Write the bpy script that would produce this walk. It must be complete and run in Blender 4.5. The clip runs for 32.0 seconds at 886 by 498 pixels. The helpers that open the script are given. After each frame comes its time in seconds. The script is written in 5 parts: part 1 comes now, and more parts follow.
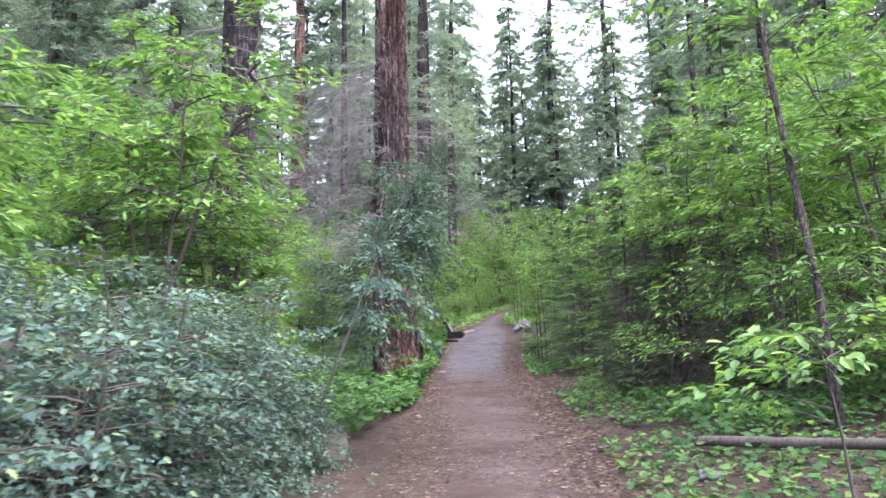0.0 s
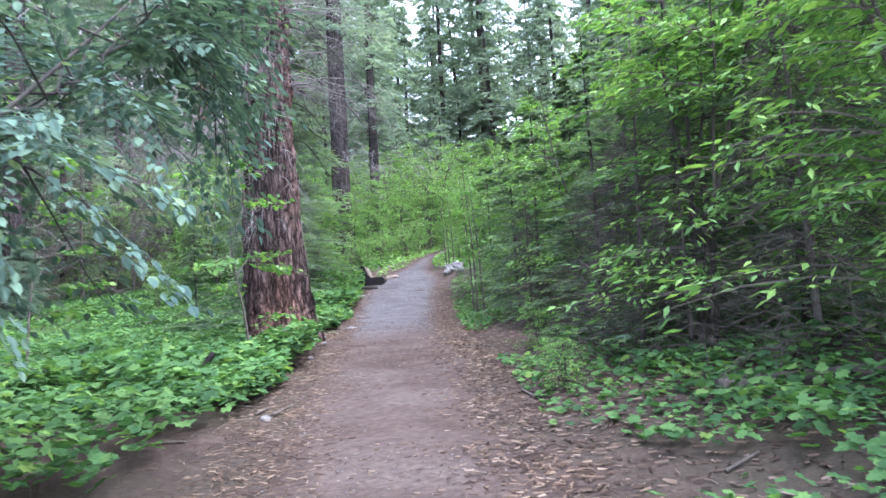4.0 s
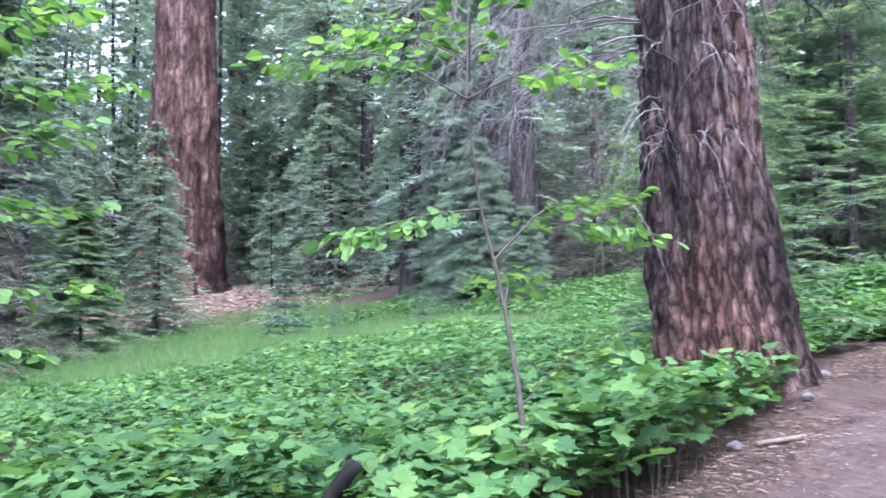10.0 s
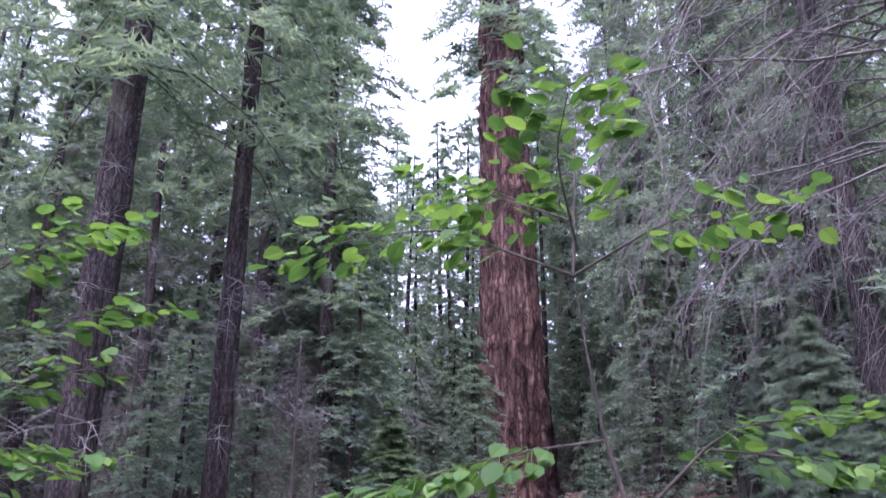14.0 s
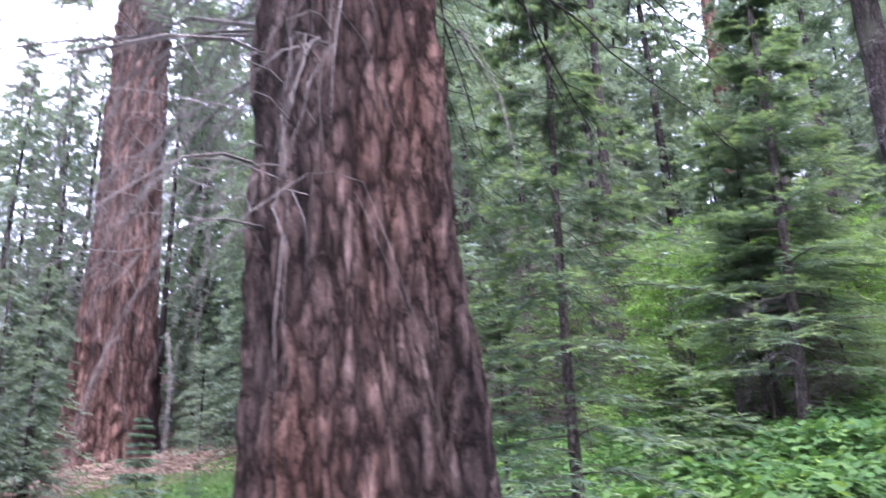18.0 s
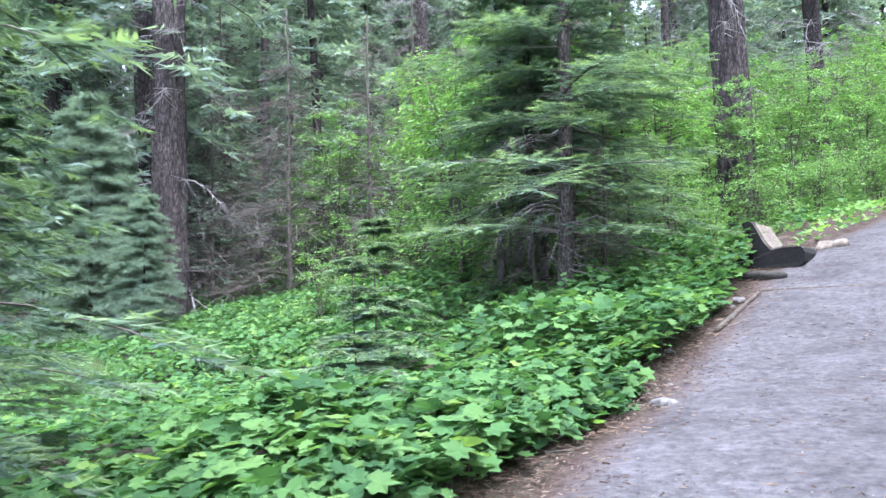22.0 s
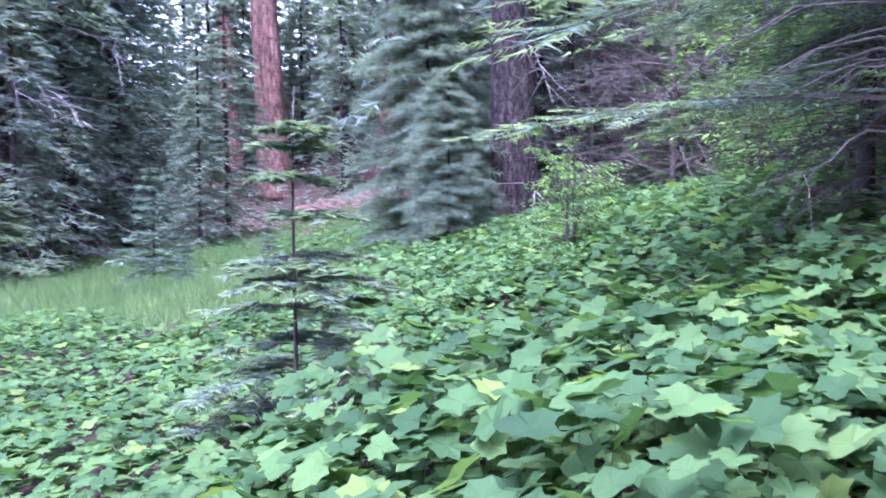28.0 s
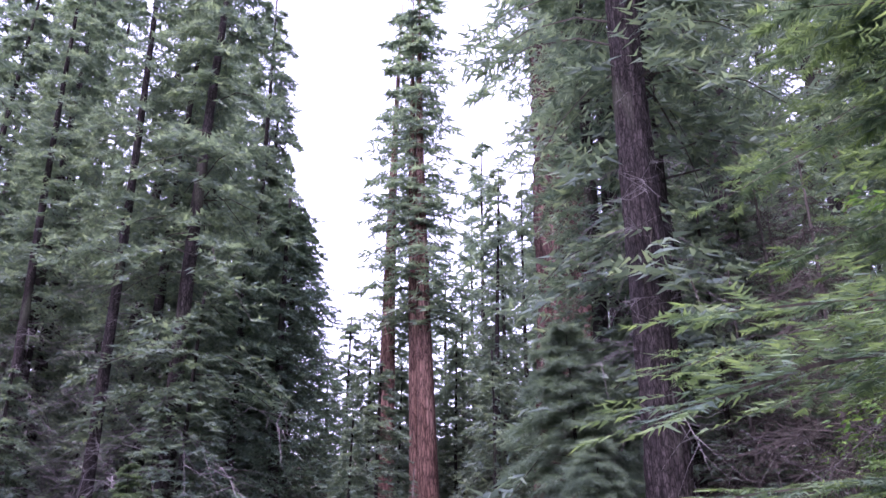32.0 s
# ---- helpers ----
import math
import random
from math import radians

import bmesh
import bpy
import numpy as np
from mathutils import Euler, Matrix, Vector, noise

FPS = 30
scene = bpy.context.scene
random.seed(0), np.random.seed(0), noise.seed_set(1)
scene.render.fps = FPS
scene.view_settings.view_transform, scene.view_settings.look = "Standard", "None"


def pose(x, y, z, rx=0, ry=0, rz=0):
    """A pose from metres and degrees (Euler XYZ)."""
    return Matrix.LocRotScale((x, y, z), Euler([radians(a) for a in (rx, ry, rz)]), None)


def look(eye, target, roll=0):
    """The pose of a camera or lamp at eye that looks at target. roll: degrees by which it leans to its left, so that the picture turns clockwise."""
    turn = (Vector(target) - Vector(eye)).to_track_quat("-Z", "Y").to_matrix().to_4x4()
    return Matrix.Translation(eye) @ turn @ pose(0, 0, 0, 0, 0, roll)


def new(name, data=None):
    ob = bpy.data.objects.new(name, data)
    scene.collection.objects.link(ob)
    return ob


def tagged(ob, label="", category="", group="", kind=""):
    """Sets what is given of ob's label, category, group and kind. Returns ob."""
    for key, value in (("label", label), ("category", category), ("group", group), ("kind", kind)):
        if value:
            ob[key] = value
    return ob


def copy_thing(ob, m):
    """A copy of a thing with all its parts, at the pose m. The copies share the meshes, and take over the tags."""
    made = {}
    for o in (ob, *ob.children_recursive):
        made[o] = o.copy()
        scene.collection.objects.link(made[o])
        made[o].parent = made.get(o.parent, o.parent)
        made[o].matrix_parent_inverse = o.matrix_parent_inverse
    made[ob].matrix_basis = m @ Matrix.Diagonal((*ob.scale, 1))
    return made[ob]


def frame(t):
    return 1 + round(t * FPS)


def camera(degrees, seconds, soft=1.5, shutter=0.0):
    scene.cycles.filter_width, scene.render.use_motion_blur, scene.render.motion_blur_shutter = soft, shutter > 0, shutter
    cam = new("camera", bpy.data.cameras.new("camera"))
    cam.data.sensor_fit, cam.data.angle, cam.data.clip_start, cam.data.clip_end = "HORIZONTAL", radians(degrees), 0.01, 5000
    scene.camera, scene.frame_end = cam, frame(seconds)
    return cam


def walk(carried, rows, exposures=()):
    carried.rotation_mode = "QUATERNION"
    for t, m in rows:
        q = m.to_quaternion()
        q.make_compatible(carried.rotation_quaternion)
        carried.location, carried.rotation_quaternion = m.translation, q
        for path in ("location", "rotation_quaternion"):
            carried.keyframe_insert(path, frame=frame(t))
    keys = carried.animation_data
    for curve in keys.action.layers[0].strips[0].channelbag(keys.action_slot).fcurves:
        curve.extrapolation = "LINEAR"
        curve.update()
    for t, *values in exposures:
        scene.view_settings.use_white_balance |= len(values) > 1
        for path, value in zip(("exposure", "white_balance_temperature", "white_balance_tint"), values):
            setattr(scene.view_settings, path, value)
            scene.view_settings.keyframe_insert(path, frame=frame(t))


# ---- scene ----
cam = camera(58.0, 32.0, soft=1.5, shutter=0.3)
PATH = [
    (0, (2.031, -0.393, 0.819), (1.866, 1.566, 1.186), -1.0),
    (0.5, (1.988, 0.247, 0.848), (1.923, 2.205, 1.250), -1.3),
    (1, (1.929, 0.904, 0.846), (1.913, 2.862, 1.253), -1.6),
    (1.5, (1.890, 1.541, 0.859), (1.868, 3.507, 1.223), -1.9),
    (2, (1.982, 2.263, 0.908), (1.952, 4.240, 1.208), -2.2),
    (2.5, (2.108, 3.038, 0.953), (2.072, 5.021, 1.213), -2.5),
    (3, (2.199, 3.841, 1.007), (2.172, 5.827, 1.245), -2.8),
    (3.5, (2.225, 4.671, 1.092), (2.211, 6.657, 1.324), -3.1),
    (5.5, (2.304, 7.764, 1.272), (2.303, 9.750, 1.509), -3.7),
    (6, (2.330, 8.387, 1.343), (2.288, 10.372, 1.584), -3.6),
    (6.5, (2.411, 9.043, 1.398), (2.114, 11.004, 1.653), -3.4),
    (7, (2.453, 9.710, 1.437), (1.877, 11.609, 1.686), -3.1),
    (7.5, (2.530, 10.359, 1.487), (1.710, 12.167, 1.732), -2.8),
    (8, (2.519, 11.007, 1.550), (1.553, 12.742, 1.787), -2.5),
    (8.5, (2.438, 11.646, 1.648), (1.429, 13.358, 1.877), -2.3),
    (9, (2.415, 12.294, 1.734), (1.374, 13.988, 1.948), -2.0),
    (9.5, (2.280, 12.961, 1.779), (1.127, 14.581, 1.993), -1.6),
    (10, (2.215, 13.616, 1.853), (0.874, 15.085, 2.065), -1.2),
    (10.5, (2.068, 14.112, 1.926), (0.560, 15.410, 2.130), -0.7),
    (11, (1.959, 14.541, 2.051), (0.317, 15.664, 2.256), -0.4),
    (11.5, (1.920, 14.935, 2.100), (0.195, 15.907, 2.383), -0.3),
    (12, (1.737, 15.236, 2.141), (-0.003, 16.162, 2.479), -0.3),
    (12.5, (1.703, 15.406, 2.184), (-0.035, 16.309, 2.587), -0.3),
    (13, (1.723, 15.475, 2.204), (-0.028, 16.321, 2.670), -0.2),
    (13.5, (1.761, 15.510, 2.222), (0.009, 16.291, 2.788), -0.2),
    (14, (1.835, 15.556, 2.229), (0.110, 16.290, 2.926), -0.2),
    (14.5, (1.875, 15.720, 2.240), (0.202, 16.417, 3.085), -0.1),
    (16.5, (2.003, 16.938, 2.239), (0.511, 17.709, 3.326), -0.7),
    (17, (2.107, 17.405, 2.218), (0.729, 18.529, 3.134), -1.5),
    (17.5, (2.100, 17.867, 2.209), (0.765, 19.162, 2.946), -2.3),
    (18, (2.055, 18.369, 2.261), (0.773, 19.791, 2.841), -2.1),
    (18.5, (2.154, 18.954, 2.351), (1.035, 20.558, 2.771), -1.7),
    (19, (2.027, 19.538, 2.432), (1.023, 21.240, 2.742), -1.6),
    (19.5, (1.956, 20.205, 2.456), (1.009, 21.949, 2.703), -1.6),
    (20, (1.865, 20.853, 2.518), (0.928, 22.605, 2.751), -1.8),
    (20.5, (1.769, 21.494, 2.568), (0.828, 23.244, 2.798), -1.9),
    (21, (1.762, 22.150, 2.652), (0.780, 23.878, 2.873), -2.0),
    (21.5, (1.666, 22.752, 2.768), (0.624, 24.447, 2.972), -2.1),
    (22, (1.663, 23.379, 2.834), (0.597, 25.061, 3.025), -2.1),
    (22.5, (1.517, 24.018, 2.902), (0.426, 25.683, 3.087), -2.1),
    (23, (1.284, 24.638, 2.982), (0.112, 26.248, 3.168), -2.1),
    (23.5, (1.186, 25.295, 3.059), (-0.134, 26.785, 3.251), -2.1),
    (24, (1.027, 25.924, 3.168), (-0.432, 27.280, 3.355), -2.2),
    (24.5, (1.049, 26.508, 3.194), (-0.496, 27.769, 3.350), -2.1),
    (25.5, (0.980, 27.950, 3.370), (-0.750, 28.953, 3.412), -1.8),
    (26.5, (0.880, 29.360, 3.526), (-0.962, 30.135, 3.453), -1.4),
    (27, (0.850, 30.020, 3.592), (-0.987, 30.800, 3.473), -1.1),
    (27.5, (0.925, 30.592, 3.652), (-0.943, 31.291, 3.513), -1.1),
    (28, (0.851, 31.026, 3.728), (-1.085, 31.511, 3.590), -0.9),
    (28.5, (0.860, 31.153, 3.760), (-1.122, 31.418, 3.772), -0.7),
    (29, (0.838, 31.124, 3.767), (-1.143, 31.317, 3.961), -0.2),
    (29.5, (0.799, 31.148, 3.769), (-1.171, 31.309, 4.072), -0.0),
    (30, (0.808, 31.177, 3.780), (-1.156, 31.319, 4.131), 0.1),
    (30.5, (0.812, 31.171, 3.789), (-1.137, 31.301, 4.216), 0.1),
    (31, (0.819, 31.183, 3.803), (-1.102, 31.306, 4.345), 0.1),
    (31.5, (0.798, 31.233, 3.820), (-1.087, 31.350, 4.478), 0.0),
    (32, (0.690, 31.260, 3.828), (-1.161, 31.366, 4.578), -0.0),
]
EXPOSURES = [(0, 3.1, 6150, 26), (3, 3.24, 5680, 22), (6, 3.62, 5680, 15), (9, 3.67, 5450, 19), (11, 3.52, 5450, 32), (13, 3.0, 5600, 42), (14.5, 2.45, 5750, 44), (16.5, 2.35, 5800, 40), (17.3, 2.6, 5850, 36), (18.2, 3.52, 5950, 30), (19, 3.92, 6450, 14), (20.5, 3.68, 5880, 13), (22, 3.72, 5650, 16), (24.5, 3.67, 5520, 44), (27, 3.67, 5420, 48), (28, 3.69, 5130, 52), (29, 3.4, 5170, 52), (30.5, 3.0, 5700, 50), (32, 2.5, 5800, 54)]
walk(cam, [(t, look(e, g, r)) for t, e, g, r in PATH], EXPOSURES)

# ---- sky and light: a bright, veiled evening sky, no direct sun on the ground ----
world = bpy.data.worlds.new("world")
scene.world = world
world.use_nodes = True
wn, wl = world.node_tree.nodes, world.node_tree.links
sky = wn.new("ShaderNodeTexSky")
sky.sky_type = "NISHITA"
sky.sun_disc = False
sky.sun_elevation, sky.sun_rotation = radians(66), radians(125)
sky.air_density, sky.dust_density, sky.ozone_density = 1.0, 2.0, 1.0
wn["Background"].inputs["Strength"].default_value = 0.15
veil = wn.new("ShaderNodeHueSaturation")
veil.inputs["Saturation"].default_value, veil.inputs["Value"].default_value = 0.45, 1.3
wl.new(sky.outputs[0], veil.inputs["Color"])
wl.new(veil.outputs[0], wn["Background"].inputs["Color"])
sun = new("sun", bpy.data.lights.new("sun", "SUN"))
sun.data.energy, sun.data.angle, sun.data.color = 0.7, radians(50), (1.0, 0.95, 0.88)
sun.matrix_world = look((14, 10, 38), (0, 20, 0))

rng = np.random.default_rng(7)


# ---- materials ----
def nodes_of(name, rough=0.9, spec=0.2):
    m = bpy.data.materials.new(name)
    m.use_nodes = True
    n, l = m.node_tree.nodes, m.node_tree.links
    b = n["Principled BSDF"]
    b.inputs["Roughness"].default_value = rough
    b.inputs["Specular IOR Level"].default_value = spec
    return m, n, l, b


def ramp(n, stops):
    r = n.new("ShaderNodeValToRGB")
    e = r.color_ramp.elements
    while len(e) < len(stops):
        e.new(0.5)
    for k, (p, c) in zip(e, stops):
        k.position, k.color = p, (*c, 1)
    return r


def noise_tex(n, l, scale, detail=4.0, rough=0.6, stretch=(1, 1, 1), coord="Object"):
    tc, mp, tx = n.new("ShaderNodeTexCoord"), n.new("ShaderNodeMapping"), n.new("ShaderNodeTexNoise")
    mp.inputs["Scale"].default_value = stretch
    tx.inputs["Scale"].default_value, tx.inputs["Detail"].default_value, tx.inputs["Roughness"].default_value = scale, detail, rough
    l.new(tc.outputs[coord], mp.inputs["Vector"])
    l.new(mp.outputs[0], tx.inputs["Vector"])
    return tx


def mixed(n, l, kind, fac, a, b):
    m = n.new("ShaderNodeMix")
    m.data_type, m.blend_type = "RGBA", kind
    for sock, v in ((m.inputs[0], fac), (m.inputs[6], a), (m.inputs[7], b)):
        if isinstance(v, bpy.types.NodeSocket):
            l.new(v, sock)
        elif isinstance(v, (int, float)):
            sock.default_value = v
        else:
            sock.default_value = (*v, 1)
    return m.outputs[2]


def bumped(n, l, b, height, strength, distance):
    bp = n.new("ShaderNodeBump")
    bp.inputs["Strength"].default_value, bp.inputs["Distance"].default_value = strength, distance
    l.new(height, bp.inputs["Height"])
    l.new(bp.outputs[0], b.inputs["Normal"])


def leaf_material(name, stops, trans=0.35, rough=0.55, spec=0.25, patch=1.2):
    """Thin leaves: colour varies from leaf to leaf and in patches; some light comes through."""
    m, n, l, b = nodes_of(name, rough, spec)
    geo = n.new("ShaderNodeNewGeometry")
    r = ramp(n, stops)
    l.new(geo.outputs["Random Per Island"], r.inputs[0])
    tx = noise_tex(n, l, patch, 2.0)
    shade = ramp(n, [(0.3, (0.72, 0.74, 0.78)), (0.7, (1.12, 1.1, 1.0))])
    l.new(tx.outputs[0], shade.inputs[0])
    col = mixed(n, l, "MULTIPLY", 1.0, r.outputs[0], shade.outputs[0])
    l.new(col, b.inputs["Base Color"])
    tr = n.new("ShaderNodeBsdfTranslucent")
    l.new(mixed(n, l, "MULTIPLY", 1.0, col, (1.15, 1.2, 0.7)), tr.inputs["Color"])
    mx = n.new("ShaderNodeMixShader")
    mx.inputs[0].default_value = trans
    l.new(b.outputs[0], mx.inputs[1])
    l.new(tr.outputs[0], mx.inputs[2])
    l.new(mx.outputs[0], n["Material Output"].inputs["Surface"])
    return m


def bark_material(name, dark, mid, light, scale=5.0, stretch=(1, 1, 0.12), depth=0.03, moss=None, burn=None, rust=None):
    """Bark in long vertical plates, with stains; burn: height below which it is charred in patches."""
    m, n, l, b = nodes_of(name, 0.92, 0.12)
    long = noise_tex(n, l, scale, 6.0, 0.65, stretch)
    fine = noise_tex(n, l, scale * 4, 5.0, 0.75, (1, 1, 0.5))
    big = noise_tex(n, l, 0.55, 3.0, 0.6, (1, 1, 0.4))
    r = ramp(n, [(0.3, dark), (0.5, mid), (0.72, light)])
    l.new(long.outputs[0], r.inputs[0])
    f = ramp(n, [(0.35, (0.35, 0.35, 0.37)), (0.65, (1.4, 1.37, 1.33))])
    l.new(fine.outputs[0], f.inputs[0])
    col = mixed(n, l, "MULTIPLY", 0.8, r.outputs[0], f.outputs[0])
    vo, vm, vt, vw = n.new("ShaderNodeTexVoronoi"), n.new("ShaderNodeMapping"), n.new("ShaderNodeTexCoord"), n.new("ShaderNodeVectorMath")
    vo.feature = "DISTANCE_TO_EDGE"
    vo.inputs["Scale"].default_value = scale * 1.6
    vm.inputs["Scale"].default_value = (1, 1, max(0.16, stretch[2] * 1.5))
    vw.operation = "MULTIPLY_ADD"
    vw.inputs[1].default_value = (0.5 / scale, 0.5 / scale, 1.8 / scale)
    l.new(fine.outputs["Color"], vw.inputs[0])
    l.new(vt.outputs["Object"], vw.inputs[2])
    l.new(vw.outputs[0], vm.inputs["Vector"])
    l.new(vm.outputs[0], vo.inputs["Vector"])
    cr = ramp(n, [(0.0, (0.1, 0.09, 0.09)), (0.1, (0.72, 0.71, 0.71)), (0.3, (1.12, 1.12, 1.12))])
    l.new(vo.outputs["Distance"], cr.inputs[0])
    col = mixed(n, l, "MULTIPLY", 0.85, col, cr.outputs[0])
    g = ramp(n, [(0.35, (0.75, 0.74, 0.76)), (0.65, (1.15, 1.1, 1.05))])
    l.new(big.outputs[0], g.inputs[0])
    col = mixed(n, l, "MULTIPLY", 0.9, col, g.outputs[0])
    if rust:
        k = ramp(n, [(0.42, (1, 1, 1)), (0.62, rust)])
        l.new(big.outputs[0], k.inputs[0])
        col = mixed(n, l, "MULTIPLY", 1.0, col, k.outputs[0])
    if moss:
        k = ramp(n, [(0.55, (0, 0, 0)), (0.7, (1, 1, 1))])
        l.new(big.outputs[0], k.inputs[0])
        col = mixed(n, l, "MIX", k.outputs[0], col, moss)
    if burn:
        tc, sx = n.new("ShaderNodeTexCoord"), n.new("ShaderNodeSeparateXYZ")
        l.new(tc.outputs["Object"], sx.inputs[0])
        mr = n.new("ShaderNodeMapRange")
        mr.inputs[1].default_value, mr.inputs[2].default_value = burn, 0.2
        l.new(sx.outputs[2], mr.inputs[0])
        side = n.new("ShaderNodeMapRange")
        side.inputs[1].default_value, side.inputs[2].default_value = -0.3, 1.8
        l.new(sx.outputs[1], side.inputs[0])
        q = n.new("ShaderNodeMath")
        q.operation = "MULTIPLY_ADD"
        l.new(mr.outputs[0], q.inputs[0])
        l.new(side.outputs[0], q.inputs[1])
        l.new(big.outputs[0], q.inputs[2])
        k = ramp(n, [(0.7, (0, 0, 0)), (1.0, (1, 1, 1))])
        l.new(q.outputs[0], k.inputs[0])
        col = mixed(n, l, "MULTIPLY", k.outputs[0], col, (0.22, 0.2, 0.25))
    l.new(col, b.inputs["Base Color"])
    bumped(n, l, b, mixed(n, l, "MULTIPLY", 0.8, long.outputs[0], cr.outputs[0]), 1.0, depth)
    return m


def soil_material(name, stops, scale, patches, patch_scale, depth=0.02, later=None):
    m, n, l, b = nodes_of(name, 0.95, 0.1)
    a, fine, big = noise_tex(n, l, scale, 8.0, 0.75), noise_tex(n, l, scale * 9, 5.0, 0.75), noise_tex(n, l, patch_scale, 4.0, 0.6)
    r = ramp(n, stops)
    l.new(a.outputs[0], r.inputs[0])
    f = ramp(n, [(0.28, (0.45, 0.45, 0.46)), (0.5, (1, 1, 1)), (0.74, (1.6, 1.57, 1.53))])
    l.new(fine.outputs[0], f.inputs[0])
    col = mixed(n, l, "MULTIPLY", 0.85, r.outputs[0], f.outputs[0])
    p = ramp(n, [(0.42, (0, 0, 0)), (0.62, (1, 1, 1))])
    l.new(big.outputs[0], p.inputs[0])
    g = ramp(n, [(0.33, (0.55, 0.54, 0.53)), (0.5, (1, 1, 1)), (0.68, (1.4, 1.4, 1.42))])
    l.new(a.outputs[0], g.inputs[0])
    col = mixed(n, l, "MIX", p.outputs[0], col, mixed(n, l, "MULTIPLY", 1.0, f.outputs[0], patches))
    if later:
        # farther up, grey gravel takes over from the brown dirt
        tc, sx, mr, ad = n.new("ShaderNodeTexCoord"), n.new("ShaderNodeSeparateXYZ"), n.new("ShaderNodeMapRange"), n.new("ShaderNodeMath")
        ad.operation = "MULTIPLY_ADD"
        ad.inputs[1].default_value = 9.0
        mr.inputs[1].default_value, mr.inputs[2].default_value = 27.0, 30.5
        l.new(tc.outputs["Object"], sx.inputs[0])
        l.new(big.outputs[0], ad.inputs[0])
        l.new(sx.outputs[1], ad.inputs[2])
        l.new(ad.outputs[0], mr.inputs[0])
        grey = mixed(n, l, "MULTIPLY", 0.8, mixed(n, l, "MULTIPLY", 1.0, f.outputs[0], later), g.outputs[0])
        col = mixed(n, l, "MIX", mr.outputs[0], col, grey)
        at, ma, rv = n.new("ShaderNodeAttribute"), n.new("ShaderNodeMath"), ramp(n, [(0.55, (0, 0, 0)), (1.0, (1, 1, 1))])
        at.attribute_name = "verge"
        ma.operation = "ADD"
        l.new(at.outputs["Fac"], ma.inputs[0])
        l.new(a.outputs[0], ma.inputs[1])
        half = n.new("ShaderNodeMath")
        half.operation = "MULTIPLY"
        half.inputs[1].default_value = 0.72
        l.new(ma.outputs[0], half.inputs[0])
        l.new(half.outputs[0], rv.inputs[0])
        col = mixed(n, l, "MIX", rv.outputs[0], col, mixed(n, l, "MULTIPLY", 1.0, f.outputs[0], (0.05, 0.037, 0.032)))
    l.new(col, b.inputs["Base Color"])
    bumped(n, l, b, fine.outputs[0], 0.7, depth)
    return m


def plain_material(name, a, c, scale, rough=0.9, depth=0.01, stretch=(1, 1, 1)):
    m, n, l, b = nodes_of(name, rough, 0.2)
    tx, big = noise_tex(n, l, scale, 6.0, 0.7, stretch), noise_tex(n, l, scale * 0.2, 3.0)
    r, g = ramp(n, [(0.3, a), (0.7, c)]), ramp(n, [(0.35, (0.75, 0.75, 0.76)), (0.65, (1.12, 1.12, 1.1))])
    l.new(tx.outputs[0], r.inputs[0])
    l.new(big.outputs[0], g.inputs[0])
    l.new(mixed(n, l, "MULTIPLY", 1.0, r.outputs[0], g.outputs[0]), b.inputs["Base Color"])
    bumped(n, l, b, tx.outputs[0], 0.6, depth)
    return m


LEAF_BRIGHT = leaf_material("leaf_bright", [(0.0, (0.062, 0.142, 0.045)), (0.5, (0.115, 0.235, 0.068)), (1.0, (0.21, 0.35, 0.088))], 0.42)
LEAF_HAZEL = leaf_material("leaf_hazel", [(0.0, (0.05, 0.115, 0.038)), (0.5, (0.09, 0.185, 0.055)), (1.0, (0.165, 0.28, 0.072))], 0.45, 0.6, 0.2)
LEAF_MAPLE = leaf_material("leaf_maple", [(0.0, (0.034, 0.084, 0.034)), (0.5, (0.062, 0.14, 0.05)), (0.95, (0.1, 0.19, 0.062)), (1.0, (0.16, 0.25, 0.062))], 0.42, 0.7, 0.12)
LEAF_DULL = leaf_material("leaf_dull", [(0.0, (0.042, 0.074, 0.062)), (0.55, (0.08, 0.132, 0.11)), (0.95, (0.12, 0.185, 0.135)), (1.0, (0.17, 0.235, 0.11))], 0.3, 0.85, 0.06)
NEEDLE = leaf_material("needle", [(0.0, (0.072, 0.112, 0.094)), (0.6, (0.112, 0.17, 0.138)), (1.0, (0.16, 0.23, 0.17))], 0.42, 0.75, 0.1, 0.6)
# paler, bluer needles for the woods: distance haze put into the colour
NEEDLE_HAZE = leaf_material("needle_far", [(0.0, (0.118, 0.166, 0.152)), (0.6, (0.165, 0.225, 0.195)), (1.0, (0.215, 0.282, 0.216))], 0.52, 0.7, 0.15, 0.25)
NEEDLE_NEW = leaf_material("needle_new", [(0.0, (0.105, 0.16, 0.1)), (0.6, (0.155, 0.228, 0.13)), (1.0, (0.215, 0.305, 0.155))], 0.42, 0.75, 0.1, 1.5)
NEEDLE_GREY = leaf_material("needle_grey", [(0.0, (0.092, 0.136, 0.112)), (0.6, (0.135, 0.19, 0.152)), (1.0, (0.18, 0.245, 0.18))], 0.45, 0.8, 0.08, 0.6)
GRASS = leaf_material("grass_blade", [(0.0, (0.06, 0.125, 0.045)), (0.6, (0.095, 0.175, 0.062)), (1.0, (0.15, 0.23, 0.09))], 0.4, 0.6, 0.2, 0.4)
BARK_NEAR = bark_material("bark_cedar", (0.015, 0.0115, 0.0115), (0.085, 0.065, 0.061), (0.2, 0.162, 0.152), 6.5, (1, 1, 0.2), 0.09, rust=(1.16, 0.9, 0.82))
